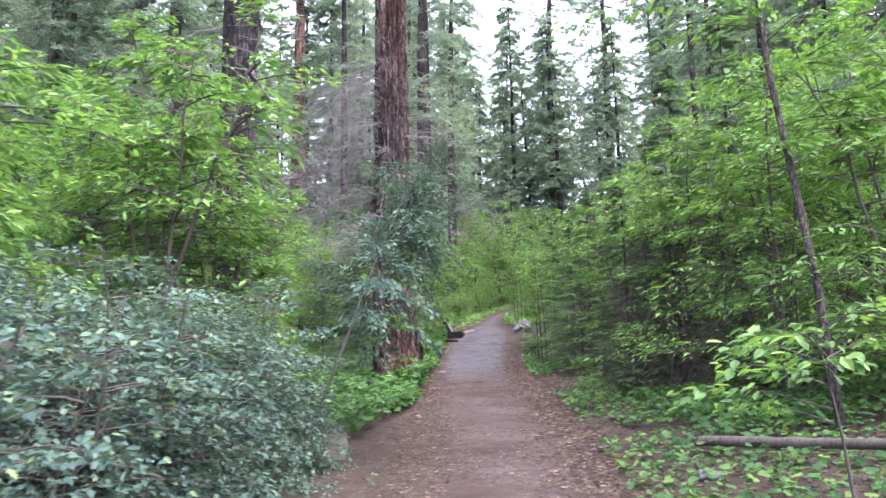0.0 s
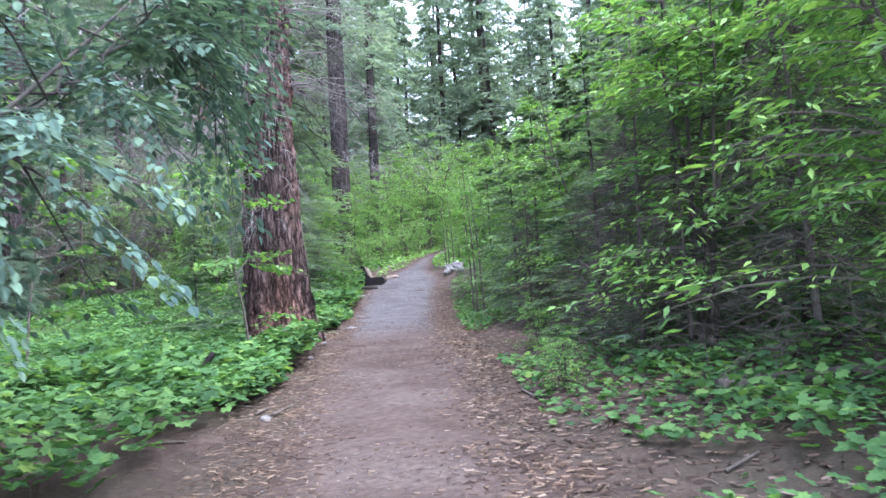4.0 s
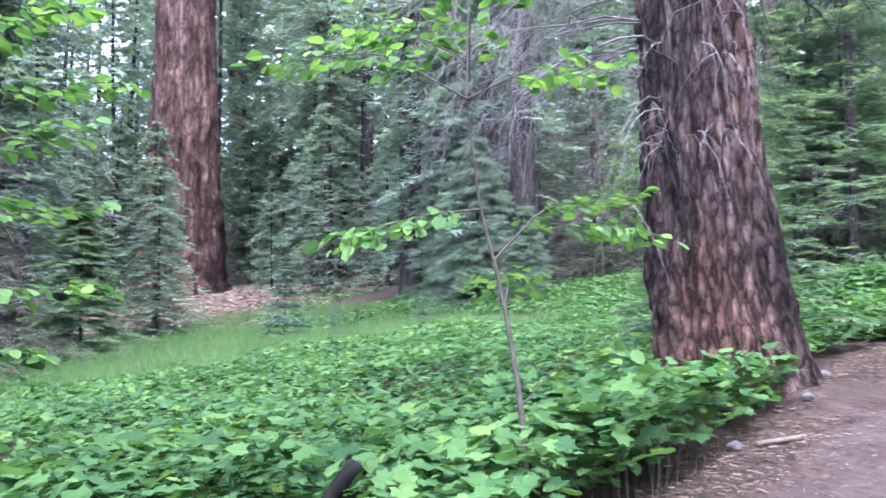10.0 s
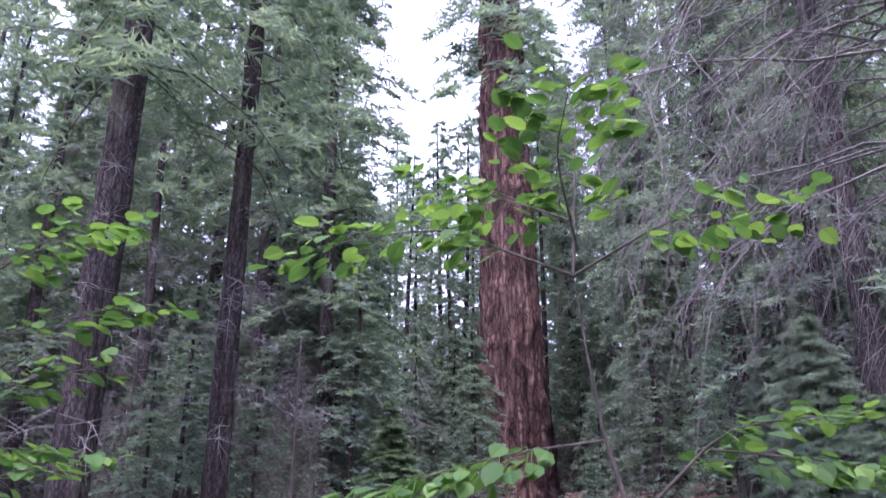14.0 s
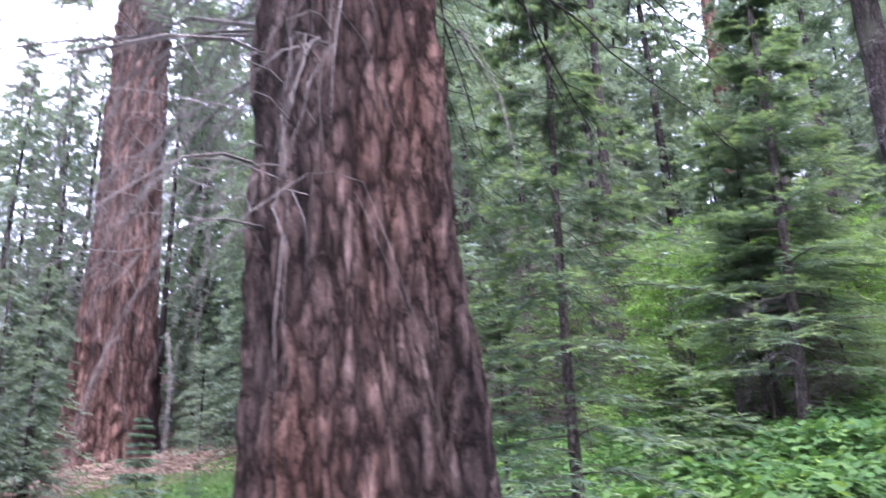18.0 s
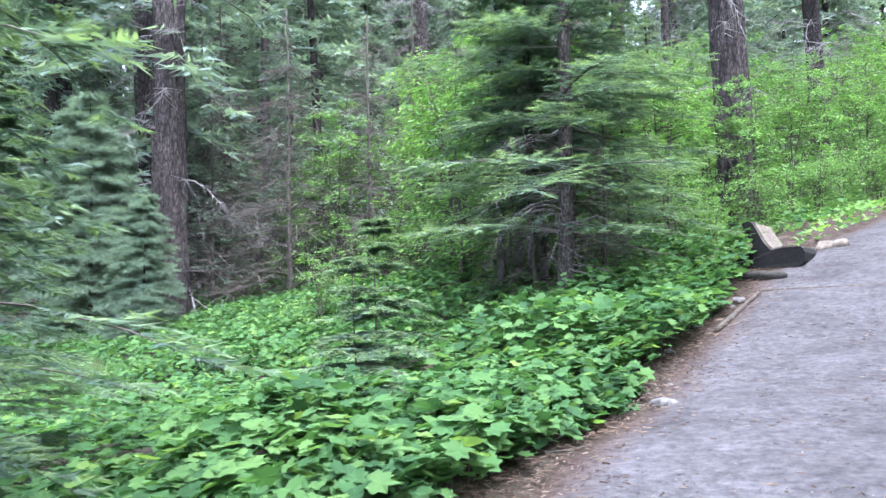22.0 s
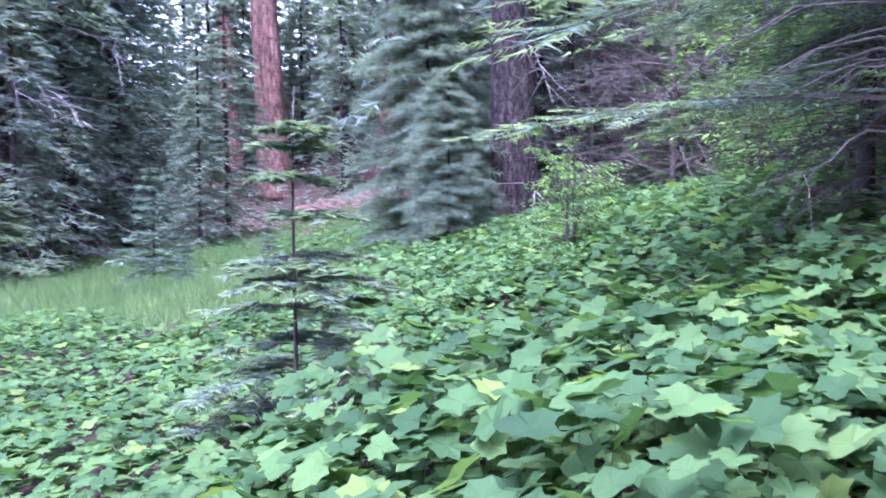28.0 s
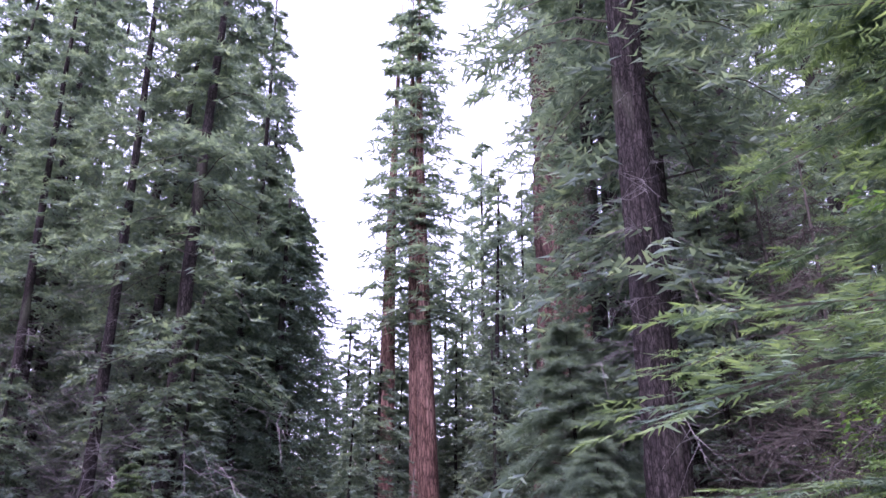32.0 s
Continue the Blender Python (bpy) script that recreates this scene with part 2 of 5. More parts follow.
BARK_GIANT = bark_material("bark_giant", (0.018, 0.011, 0.01), (0.088, 0.054, 0.047), (0.21, 0.143, 0.122), 2.2, (1, 1, 0.07), 0.08, burn=12.0)
BARK_RED = bark_material("bark_red", (0.08, 0.048, 0.04), (0.19, 0.12, 0.1), (0.31, 0.22, 0.185), 3.0, (1, 1, 0.07), 0.05)
BARK_DARK = bark_material("bark_dark", (0.016, 0.014, 0.0145), (0.048, 0.042, 0.042), (0.1, 0.09, 0.088), 9.0, (1, 1, 0.2), 0.02, moss=(0.09, 0.1, 0.07))
BARK_GREY = bark_material("bark_grey", (0.03, 0.027, 0.026), (0.085, 0.077, 0.073), (0.16, 0.148, 0.14), 14.0, (1, 1, 0.3), 0.008)
BARK_THIN = plain_material("bark_thin", (0.035, 0.03, 0.027), (0.1, 0.087, 0.075), 25.0, 0.9, 0.004, (1, 1, 0.4))
DEADWOOD = plain_material("deadwood", (0.07, 0.064, 0.063), (0.19, 0.176, 0.17), 30.0, 0.85, 0.004, (1, 1, 0.3))
TWIG_FAR = plain_material("twig_far", (0.09, 0.085, 0.085), (0.2, 0.188, 0.185), 12.0, 0.9, 0.004)
OAK_BARK = plain_material("bark_oak", (0.012, 0.012, 0.011), (0.05, 0.047, 0.041), 30.0, 0.95, 0.006, (1, 1, 0.5))
CHAR = plain_material("charred_wood", (0.003, 0.003, 0.0033), (0.014, 0.013, 0.013), 14.0, 0.95, 0.02)
PALEWOOD = plain_material("pale_wood", (0.075, 0.064, 0.053), (0.19, 0.16, 0.132), 14.0, 0.85, 0.008, (1, 0.2, 1))
STONE = plain_material("granite", (0.06, 0.06, 0.061), (0.185, 0.18, 0.176), 12.0, 0.85, 0.02)
LITTER = leaf_material("litter", [(0.0, (0.03, 0.02, 0.0165)), (0.5, (0.068, 0.048, 0.038)), (0.85, (0.115, 0.084, 0.066)), (1.0, (0.18, 0.145, 0.118))], 0.05, 0.9, 0.1)
DUFF = leaf_material("needle_duff", [(0.0, (0.06, 0.043, 0.036)), (0.5, (0.13, 0.097, 0.08)), (1.0, (0.21, 0.165, 0.138))], 0.05, 0.95, 0.05)
SOIL = soil_material("forest_floor", [(0.3, (0.022, 0.0155, 0.0135)), (0.5, (0.05, 0.036, 0.031)), (0.7, (0.088, 0.068, 0.058))], 3.2, (0.04, 0.034, 0.026), 0.35, 0.03)
TURF = soil_material("turf", [(0.3, (0.025, 0.05, 0.018)), (0.5, (0.048, 0.09, 0.033)), (0.7, (0.075, 0.125, 0.046))], 2.5, (0.06, 0.1, 0.04), 0.4, 0.04)
TRAIL = soil_material("trail_dirt", [(0.3, (0.024, 0.017, 0.0145)), (0.5, (0.04, 0.0285, 0.0245)), (0.7, (0.066, 0.052, 0.046))], 1.3, (0.06, 0.048, 0.043), 0.5, 0.008, later=(0.056, 0.0535, 0.056))


# ---- mesh helpers ----
def mesh_of(name, verts, tris, mat, smooth=False):
    me = bpy.data.meshes.new(name)
    verts, tris = np.asarray(verts, np.float32), np.asarray(tris, np.int32)
    me.vertices.add(len(verts))
    me.vertices.foreach_set("co", verts.ravel())
    me.loops.add(tris.size)
    me.loops.foreach_set("vertex_index", tris.ravel())
    me.polygons.add(len(tris))
    me.polygons.foreach_set("loop_start", np.arange(0, tris.size, tris.shape[1], dtype=np.int32))
    me.polygons.foreach_set("use_smooth", np.full(len(tris), smooth))
    me.materials.append(mat)
    me.update(calc_edges=True)
    return me


class Geo:
    """Collects pieces of one mesh."""

    def __init__(self):
        self.v, self.f, self.n = [], [], 0

    def add(self, v, f):
        if len(v):
            self.v.append(np.asarray(v, float).reshape(-1, 3))
            self.f.append(np.asarray(f, int).reshape(-1, 3) + self.n)
            self.n += len(self.v[-1])

    def mesh(self, name, mat, smooth=False):
        return mesh_of(name, np.concatenate(self.v), np.concatenate(self.f), mat, smooth)


def part(name, geo, mat, parent, label="", smooth=False):
    me = geo if isinstance(geo, bpy.types.Mesh) else geo.mesh(name, mat, smooth)
    ob = new(name, me)
    ob.parent = parent
    return tagged(ob, label)


def thing(name, x, y, z, label, category, group="", rz=0.0, s=1.0):
    ob = new(name)
    ob.empty_display_size = 0.2
    ob.matrix_world = pose(x, y, z, 0, 0, rz) @ Matrix.Diagonal((s, s, s, 1))
    return tagged(ob, label, category, group)


def tube(geo, pts, radii, sides=6, cap=True):
    pts, radii = np.asarray(pts, float), np.asarray(radii, float)
    d = np.gradient(pts, axis=0)
    d /= np.linalg.norm(d, axis=1)[:, None] + 1e-9
    ref = np.where(np.abs(d[:, 2:3]) > 0.9, [[1.0, 0, 0]], [[0, 0, 1.0]])
    a = np.cross(d, ref)
    a /= np.linalg.norm(a, axis=1)[:, None] + 1e-9
    b = np.cross(d, a)
    th = np.linspace(0, 2 * np.pi, sides, endpoint=False)
    ring = pts[:, None] + radii[:, None, None] * (np.cos(th)[None, :, None] * a[:, None] + np.sin(th)[None, :, None] * b[:, None])
    v = ring.reshape(-1, 3)
    i, j = np.meshgrid(np.arange(len(pts) - 1), np.arange(sides), indexing="ij")
    p, q = i * sides + j, i * sides + (j + 1) % sides
    f = np.concatenate([np.stack([p, p + sides, q], -1).reshape(-1, 3), np.stack([q, p + sides, q + sides], -1).reshape(-1, 3)])
    if cap:
        v = np.concatenate([v, pts[:1], pts[-1:]])
        k, e = len(v) - 2, (len(pts) - 1) * sides
        s = np.arange(sides)
        f = np.concatenate([f, np.stack([np.full(sides, k), s, (s + 1) % sides], -1), np.stack([np.full(sides, k + 1), e + (s + 1) % sides, e + s], -1)])
    geo.add(v, f)


def unit(v):
    return v / (np.linalg.norm(v, axis=-1, keepdims=True) + 1e-9)


def scatter(geo, tv, tf, place, along, up, size):
    """Copies of a small leaf shape (x across, y along, z up) at places, with directions and sizes."""
    place, along, up = np.asarray(place, float), unit(np.asarray(along, float)), np.asarray(up, float)
    size = np.broadcast_to(np.asarray(size, float), (len(place),))
    x = unit(np.cross(along, up))
    z = np.cross(x, along)
    v = place[:, None] + size[:, None, None] * (tv[None, :, 0:1] * x[:, None] + tv[None, :, 1:2] * along[:, None] + tv[None, :, 2:3] * z[:, None])
    f = tf[None] + (np.arange(len(place)) * len(tv))[:, None, None]
    geo.add(v, f)


def lattice(ix, iy, seed):
    h = (ix.astype(np.int64) * 374761393 + iy.astype(np.int64) * 668265263 + seed * 974711) & 0x7FFFFFFF
    h = ((h ^ (h >> 13)) * 1274126177) & 0x7FFFFFFF
    return ((h ^ (h >> 16)) & 0xFFFF) / 65535.0


def value_noise(x, y, seed=0, wrap=0):
    x, y = np.asarray(x, float), np.asarray(y, float)
    ix, iy = np.floor(x).astype(np.int64), np.floor(y).astype(np.int64)
    fx, fy = x - ix, y - iy
    fx, fy = fx * fx * (3 - 2 * fx), fy * fy * (3 - 2 * fy)
    jx = ix + 1
    if wrap:
        ix, jx = ix % wrap, jx % wrap
    a, b, c, d = lattice(ix, iy, seed), lattice(jx, iy, seed), lattice(ix, iy + 1, seed), lattice(jx, iy + 1, seed)
    return (a * (1 - fx) + b * fx) * (1 - fy) + (c * (1 - fx) + d * fx) * fy


# leaf shapes
def fan(outline, cup=0.06):
    o = np.array(outline, float)
    v = np.concatenate([[[0, 0.42, -cup]], np.c_[o, 0.05 * np.sin(o[:, 0] * 9)]])
    k = len(o)
    return v, np.array([(0, 1 + i, 1 + (i + 1) % k) for i in range(k)])


_half = [(0.11, 0.0), (0.31, -0.1), (0.37, 0.09), (0.57, 0.25), (0.42, 0.41), (0.47, 0.65), (0.24, 0.64), (0.14, 0.85)]
MAPLE = fan([(0, 0.06)] + _half + [(0, 1.0)] + [(-x, y) for x, y in _half[::-1]])
OVAL = (np.array([(0, 0, 0), (0.26, 0.3, 0.05), (0.22, 0.68, 0.04), (0, 1, -0.06), (-0.22, 0.68, 0.04), (-0.26, 0.3, 0.05)], float), np.array([(0, 1, 2), (0, 2, 3), (0, 3, 4), (0, 4, 5)]))
ROUND = (np.array([(0, 0, 0), (0.3, 0.16, 0.05), (0.4, 0.48, 0.05), (0.26, 0.8, 0.02), (0, 1, -0.06), (-0.26, 0.8, 0.02), (-0.4, 0.48, 0.05), (-0.3, 0.16, 0.05)], float), np.array([(0, 1, 2), (0, 2, 3), (0, 3, 4), (0, 4, 5), (0, 5, 6), (0, 6, 7)]))
SLIM = (np.array([(0, 0, 0), (0.17, 0.45, 0.03), (0, 1, -0.05), (-0.17, 0.45, 0.03)], float), np.array([(0, 1, 2), (0, 2, 3)]))
BLADE = (np.array([(-0.5, 0, 0), (0.5, 0, 0), (0.0, 1, 0)], float), np.array([(0, 1, 2)]))


# ---- the lie of the land ----
def trail_height(y):
    ys, zs = [-400, -60, 0, 31, 34, 37.5, 40.5, 58, 80, 200, 900], [-8, -4.5, -0.75, 2.1, 2.62, 3.72, 4.35, 7.3, 10.5, 20, 30]
    return sum(np.interp(np.asarray(y, float) + d, ys, zs) for d in (-3, -1.5, 0, 1.5, 3)) / 5


def trail_left(y):
    return np.interp(y, [-10, 5, 9.5, 13.7, 17, 22, 26, 29, 32, 37, 39, 41, 44, 48, 56, 70], [1.0, 1.15, 1.05, 0.6, 0.25, -0.2, -0.5, -0.8, -0.98, -1.1, -0.55, 0.05, 0.4, 0.65, 2.2, 7.5])


def trail_right(y):
    return np.interp(y, [-10, 5, 12.7, 17, 20, 25.6, 30, 38, 41, 45, 48, 56, 70], [3.0, 2.75, 2.75, 2.62, 2.45, 2.2, 2.1, 1.95, 1.55, 1.55, 1.6, 3.0, 8.4])


def ground_height(x, y):
    x, y = np.asarray(x, float), np.asarray(y, float)
    z = trail_height(y)
    out = np.maximum(np.maximum(trail_left(y) - x, x - trail_right(y)), 0)
    bank = np.clip(x - trail_right(y) - 0.4, 0, 12)
    z = z + 0.13 * bank * np.clip((26 - y) / 10, 0.4, 1) - 0.03 * np.clip(trail_left(y) - x - 1, 0, 8)
    z = z + np.clip(out / 0.8, 0, 1) * (0.09 * (value_noise(x * 0.9, y * 0.9, 3) - 0.4) + 0.25 * (value_noise(x * 0.16, y * 0.16, 5) - 0.5))
    z = z + 0.22 * np.exp(-((x + 1.15) ** 2 + (y - 21.2) ** 2) / 1.6)
    z = z + 0.5 * np.exp(-((x + 48.9) ** 2 + (y - 42.5) ** 2) / 60)
    z = z + 0.27 * np.clip(np.hypot(x, y - 28) - 62, 0, 110) * np.clip((-x - 12) / 25, 0, 1)
    return z - 0.04 * (out < 0.02)


def gz(x, y):
    return float(ground_height(x, y))


def grid_mesh(name, xs, ys, zf, mat):
    X, Y = np.meshgrid(xs, ys, indexing="ij")
    v = np.stack([X, Y, zf(X, Y)], -1).reshape(-1, 3)
    n = len(ys)
    i, j = np.meshgrid(np.arange(len(xs) - 1), np.arange(n - 1), indexing="ij")
    p = (i * n + j).ravel()
    return mesh_of(name, v, np.stack([p, p + n, p + n + 1, p + 1], -1), mat, True)


gx = np.concatenate([[-900, -500, -300, -200, -140, -110], np.arange(-90, -30, 2.0), np.arange(-30, -8, 0.5), np.arange(-8, 9, 0.2), np.arange(9, 40, 1.5), [45, 60, 90, 150, 300, 600, 900]])
gy = np.concatenate([[-400, -200, -100, -60, -35], np.arange(-25, -4, 1.5), np.arange(-4, 44, 0.22), np.arange(44, 100, 1.5), [105, 130, 170, 250, 400, 900]])
ground = tagged(new("ground", grid_mesh("ground", gx, gy, ground_height, SOIL)), "brown forest floor of needle litter and moss", "ground", kind="structure")

# the trail: a strip with ragged edges
ty = np.arange(-8, 69, 0.16)
tu = np.linspace(0, 1, 25)
U, Y = np.meshgrid(tu, ty)
rag = 0.3 * (value_noise(Y * 0.6, U * 0 + 0.5, 11) - 0.5) + 0.05 * (value_noise(Y * 4, U * 0, 12) - 0.5)
rag2 = 0.3 * (value_noise(Y * 0.6, U * 0 + 0.5, 21) - 0.5) + 0.05 * (value_noise(Y * 4, U * 0, 22) - 0.5)
X = (trail_left(Y) + rag) * (1 - U) + (trail_right(Y) + rag2) * U
Z = trail_height(Y) + 0.012 + 0.05 * (value_noise(X * 1.2, Y * 0.8, 31) - 0.5) + 0.025 * (value_noise(X * 5, Y * 5, 32) - 0.5) - 0.07 * (np.abs(U - 0.5) * 2) ** 6
tv = np.stack([X, Y, Z], -1).reshape(-1, 3)
i, j = np.meshgrid(np.arange(len(ty) - 1), np.arange(len(tu) - 1), indexing="ij")
p = (i * len(tu) + j).ravel()
trail_mesh = mesh_of("trail", tv, np.stack([p, p + 1, p + 1 + len(tu), p + len(tu)], -1), TRAIL, True)
verge = trail_mesh.attributes.new("verge", "FLOAT", "POINT")
verge.data.foreach_set("value", np.clip(1.15 - np.minimum(U, 1 - U) * (trail_right(Y) - trail_left(Y)) / 0.55, 0, 1).ravel().astype(np.float32))
trail = tagged(new("trail", trail_mesh), "trodden dirt trail, dusty grey with reddish patches", "path", kind="structure")


# ---- plants: makers ----
def conifer_crown(wood, green, h, low, reach, whorls, per, twigs, needle, width, droop, top_shape=1.0, dead=0.0, deadwood=None, rise=0.25, ns=0, seg=6, tips=None, flat=0.85):
    """Whorls of drooping boughs with flat sprays. dead: share of the height whose boughs are bare."""
    for w in range(whorls):
        s = (w + rng.uniform(-0.3, 0.3)) / whorls
        s = min(max(s, 0.0), 0.985)
        z = low + (h - low) * s
        ln0 = reach * ((1 - s) ** top_shape * 0.94 + 0.06)
        bare = s < dead
        for k in range(per):
            if rng.random() < (0.22 if h > 20 else 0.12):
                continue
            az = 2 * np.pi * (k / per) + w * 2.4 + rng.uniform(-0.35, 0.35)
            if h > 3:
                z = low + (h - low) * min(max(s + rng.uniform(-0.9, 0.9) / whorls, 0), 0.985)
            ln = ln0 * rng.uniform(0.6, 1.12)
            u = np.linspace(0, 1, seg)
            d = np.array([np.cos(az), np.sin(az), 0])
            dr = droop * rng.uniform(0.6, 1.4)
            path = np.outer(u * ln, d)
            path[:, 2] += z + ln * (rise * u - (rise + dr) * u ** 2)
            path += np.outer(u, rng.normal(0, 0.05 * ln, 3))
            tube(deadwood if (bare and deadwood) else wood, path, (0.003 + (0.005 if ln < 2.8 or bare else 0.009) * ln) * (1 - 0.85 * u), 3, False)
            if bare:
                for q in range(14):
                    c = rng.uniform(0.2, 0.95)
                    st = path[0] + (path[-1] - path[0]) * c
                    st[2] = np.interp(c, u, path[:, 2])
                    e = st + rng.normal(0, 0.28 * ln, 3) * [1, 1, 0.6] + d * 0.15 * ln - [0, 0, 0.12 * ln]
                    mid = (st + e) / 2 + rng.normal(0, 0.05 * ln, 3)
                    tube(deadwood or wood, [st, mid, e], [0.003 * ln + 0.003, 0.004, 0.0015], 3, False)
                continue
            side = np.array([-d[1], d[0], 0])
            m = twigs
            c = np.sort(rng.uniform(0.16, 1.0, m))
            st = np.stack([np.interp(c, u, path[:, a]) for a in range(3)], -1)
            sg = np.where(np.arange(m) % 2, 1.0, -1.0)
            tl = ln * 0.42 * (1.08 - c * 0.72) * rng.uniform(0.6, 1.2, m)
            ang = rng.uniform(0.5, 1.05, m)
            td = np.cos(ang)[:, None] * d + (np.sin(ang) * sg)[:, None] * side + np.c_[np.zeros(m), np.zeros(m), rng.uniform(-0.35, 0.06, m)]
            td[-1] = d + [0, 0, -0.15]
            nb = ns or min(max(3, int(np.ceil(ln * 0.42 / (needle * 0.42)))), 16)
            v = np.linspace(0.05, 1.0, nb)
            base = st[:, None] + td[:, None] * (tl[:, None] * v)[..., None]
            nn = m * nb
            base = base.reshape(nn, 3)
            tdr = np.repeat(unit(td), nb, 0)
            sd = np.cross(tdr, [0, 0, 1.0])
            for sgn in (-1, 1):
                al = tdr * rng.uniform(0.35, 0.9, (nn, 1)) + sgn * sd * rng.uniform(0.5, 1.0, (nn, 1)) + np.c_[np.zeros(nn), np.zeros(nn), rng.uniform(-0.6, 0.35, nn) * flat]
                up, sz = np.c_[rng.normal(0, flat, nn), rng.normal(0, flat, nn), np.ones(nn)], needle * rng.uniform(0.65, 1.2, nn)
                fresh = (np.tile(v, m) > 0.55) & (np.repeat(c, nb) > 0.3) if tips else np.zeros(nn, bool)
                scatter(green, BLADE_N(width), BLADE[1], base[~fresh], al[~fresh], up[~fresh], sz[~fresh])
                if fresh.any():
                    scatter(tips, BLADE_N(width), BLADE[1], base[fresh], al[fresh], up[fresh], sz[fresh])


def BLADE_N(w):
    return BLADE[0] * np.array([w, 1, 1])


def trunk_tube(geo, h, r0, r1, sides=10, lean=(0, 0), bend=0.0, flare=0.35, seg=14, sink=0.4):
    z = np.concatenate([[-sink, 0, 0.15, 0.4, 0.8, 1.4], np.linspace(2.2, h, seg)]) if h > 4 else np.linspace(-min(sink, 0.15), h, 8)
    u = np.clip(z / h, 0, 1)
    ph = rng.uniform(0, 6.28)
    pts = np.c_[lean[0] * u * h + bend * np.sin(u * 5 + ph) - bend * np.sin(ph), lean[1] * u * h + bend * np.cos(u * 4 + ph) - bend * np.cos(ph), z]
    r = (r0 + (r1 - r0) * u) * (1 + flare * np.exp(-np.maximum(z, 0) / (2.2 * r0 + 0.05)))
    tube(geo, pts, r, sides)
    return pts


def crown_part(name, wood, green, wood_mat, green_mat, parent, label="", tips=None, tip_mat=None):
    """Twigs and leaves of one crown, far too many to count, as one mesh."""
    g = Geo()
    g.v, g.f, g.n = wood.v[:], wood.f[:], wood.n
    nf = sum(len(f) for f in wood.f)
    for v, f in zip(green.v, green.f):
        g.v.append(v)
        g.f.append(f + wood.n)
    ng = nf + sum(len(f) for f in green.f)
    if tips and tips.n:
        g.v += tips.v
        g.f += [f + wood.n + green.n for f in tips.f]
    me = g.mesh(name, wood_mat)
    me.materials.append(green_mat)
    idx = np.ones(len(me.polygons), np.int32)
    idx[:nf] = 0
    if tip_mat:
        me.materials.append(tip_mat)
        idx[ng:] = 2
    me.polygons.foreach_set("material_index", idx)
    ob = part(name, me, None, parent, label)
    return tagged(ob, kind="stuff")


def conifer(name, label, h, r0, low, reach, whorls, per, twigs, needle, width, droop, green_mat, bark=BARK_DARK, dead=0.0, shape=1.0, sides=8, group="", rise=0.25, lean=(0, 0), ns=0, seg=6, tip=None, flat=0.85, dead_mat=TWIG_FAR):
    root = thing(name, 0, 0, -200, label, "tree", group)
    tr, wood, green, dw, tips = Geo(), Geo(), Geo(), Geo(), Geo()
    trunk_tube(tr, h, r0, 0.003 if h < 4 else 0.012 if h < 12 else 0.05, sides, lean=lean, bend=0.004 * h, flare=0.3)
    conifer_crown(wood, green, h, low, reach, whorls, per, twigs, needle, width, droop, shape, dead, dw, rise, ns, seg, tips if tip else None, flat)
    part("trunk", tr, bark, root, smooth=True)
    if green.n:
        crown_part("crown", wood, green, BARK_THIN, green_mat, root, "", tips, tip)
    if dw.n:
        tagged(part("dead_branchwork", dw, dead_mat, root, "bare grey dead boughs"), kind="stuff")
    return root


def broadleaf(name, label, h, stems, spread, sprays, leaf, mat, shape=OVAL, per=14, group="", flat=0.55, thick=0.02, low=0.25, category="tree", bark=BARK_THIN):
    """Several slender stems with layered, level sprays of leaves."""
    root = thing(name, 0, 0, -200, label, category, group)
    wood, green = Geo(), Geo()
    for s in range(stems):
        own = Geo()
        az = 2 * np.pi * s / stems + rng.uniform(-0.4, 0.4)
        out = spread * rng.uniform(0.15, 0.55)
        hh = h * rng.uniform(0.72, 1.0)
        u = np.linspace(0, 1, 8)
        stem = np.c_[np.cos(az) * out * u ** 1.4, np.sin(az) * out * u ** 1.4, hh * u - 0.1] + np.cumsum(rng.normal(0, 0.012 * h, (8, 3)) * [1, 1, 0], 0)
        tube(own, stem, thick * (1.15 - u) + 0.003, 5, False)
        part("stem", own, bark, root, smooth=True)
        for q in range(sprays):
            c = rng.uniform(low, 1.0)
            st = np.array([np.interp(c, u, stem[:, a]) for a in range(3)])
            a2 = rng.uniform(0, 6.283)
            ln = spread * (0.35 + 0.5 * (1 - c)) * rng.uniform(0.5, 1.15)
            d = np.array([np.cos(a2), np.sin(a2), 0])
            v = np.linspace(0, 1, 5)
            br = st + np.outer(v * ln, d) + np.c_[np.zeros(5), np.zeros(5), ln * (0.28 * v - 0.3 * v ** 2)]
            tube(wood, br, 0.35 * thick * (1.05 - v) + 0.0015, 3, False)
            n = per
            cc = rng.uniform(0.2, 1.0, n)
            base = np.stack([np.interp(cc, v, br[:, a]) for a in range(3)], -1)
            side = np.array([-d[1], d[0], 0])
            sg = rng.choice([-1.0, 1.0], n)
            off = rng.uniform(0.0, 0.34, n) * ln * (1.1 - cc)
            base += side * (sg * off)[:, None] + d * (off * 0.6)[:, None]
            base[:, 2] += rng.normal(0, 0.035 * ln + 0.01, n)
            al = d * rng.uniform(0.1, 1, (n, 1)) + side * (sg * rng.uniform(0.2, 1, n))[:, None] + np.c_[np.zeros((n, 2)), rng.uniform(-0.55, 0.1, n)]
            up = np.c_[rng.normal(0, 1 - flat, (n, 2)), np.ones(n)]
            scatter(green, shape[0], shape[1], base, al, up, leaf * rng.uniform(0.6, 1.2, n))
    crown_part("crown", wood, green, bark, mat, root)
    return root


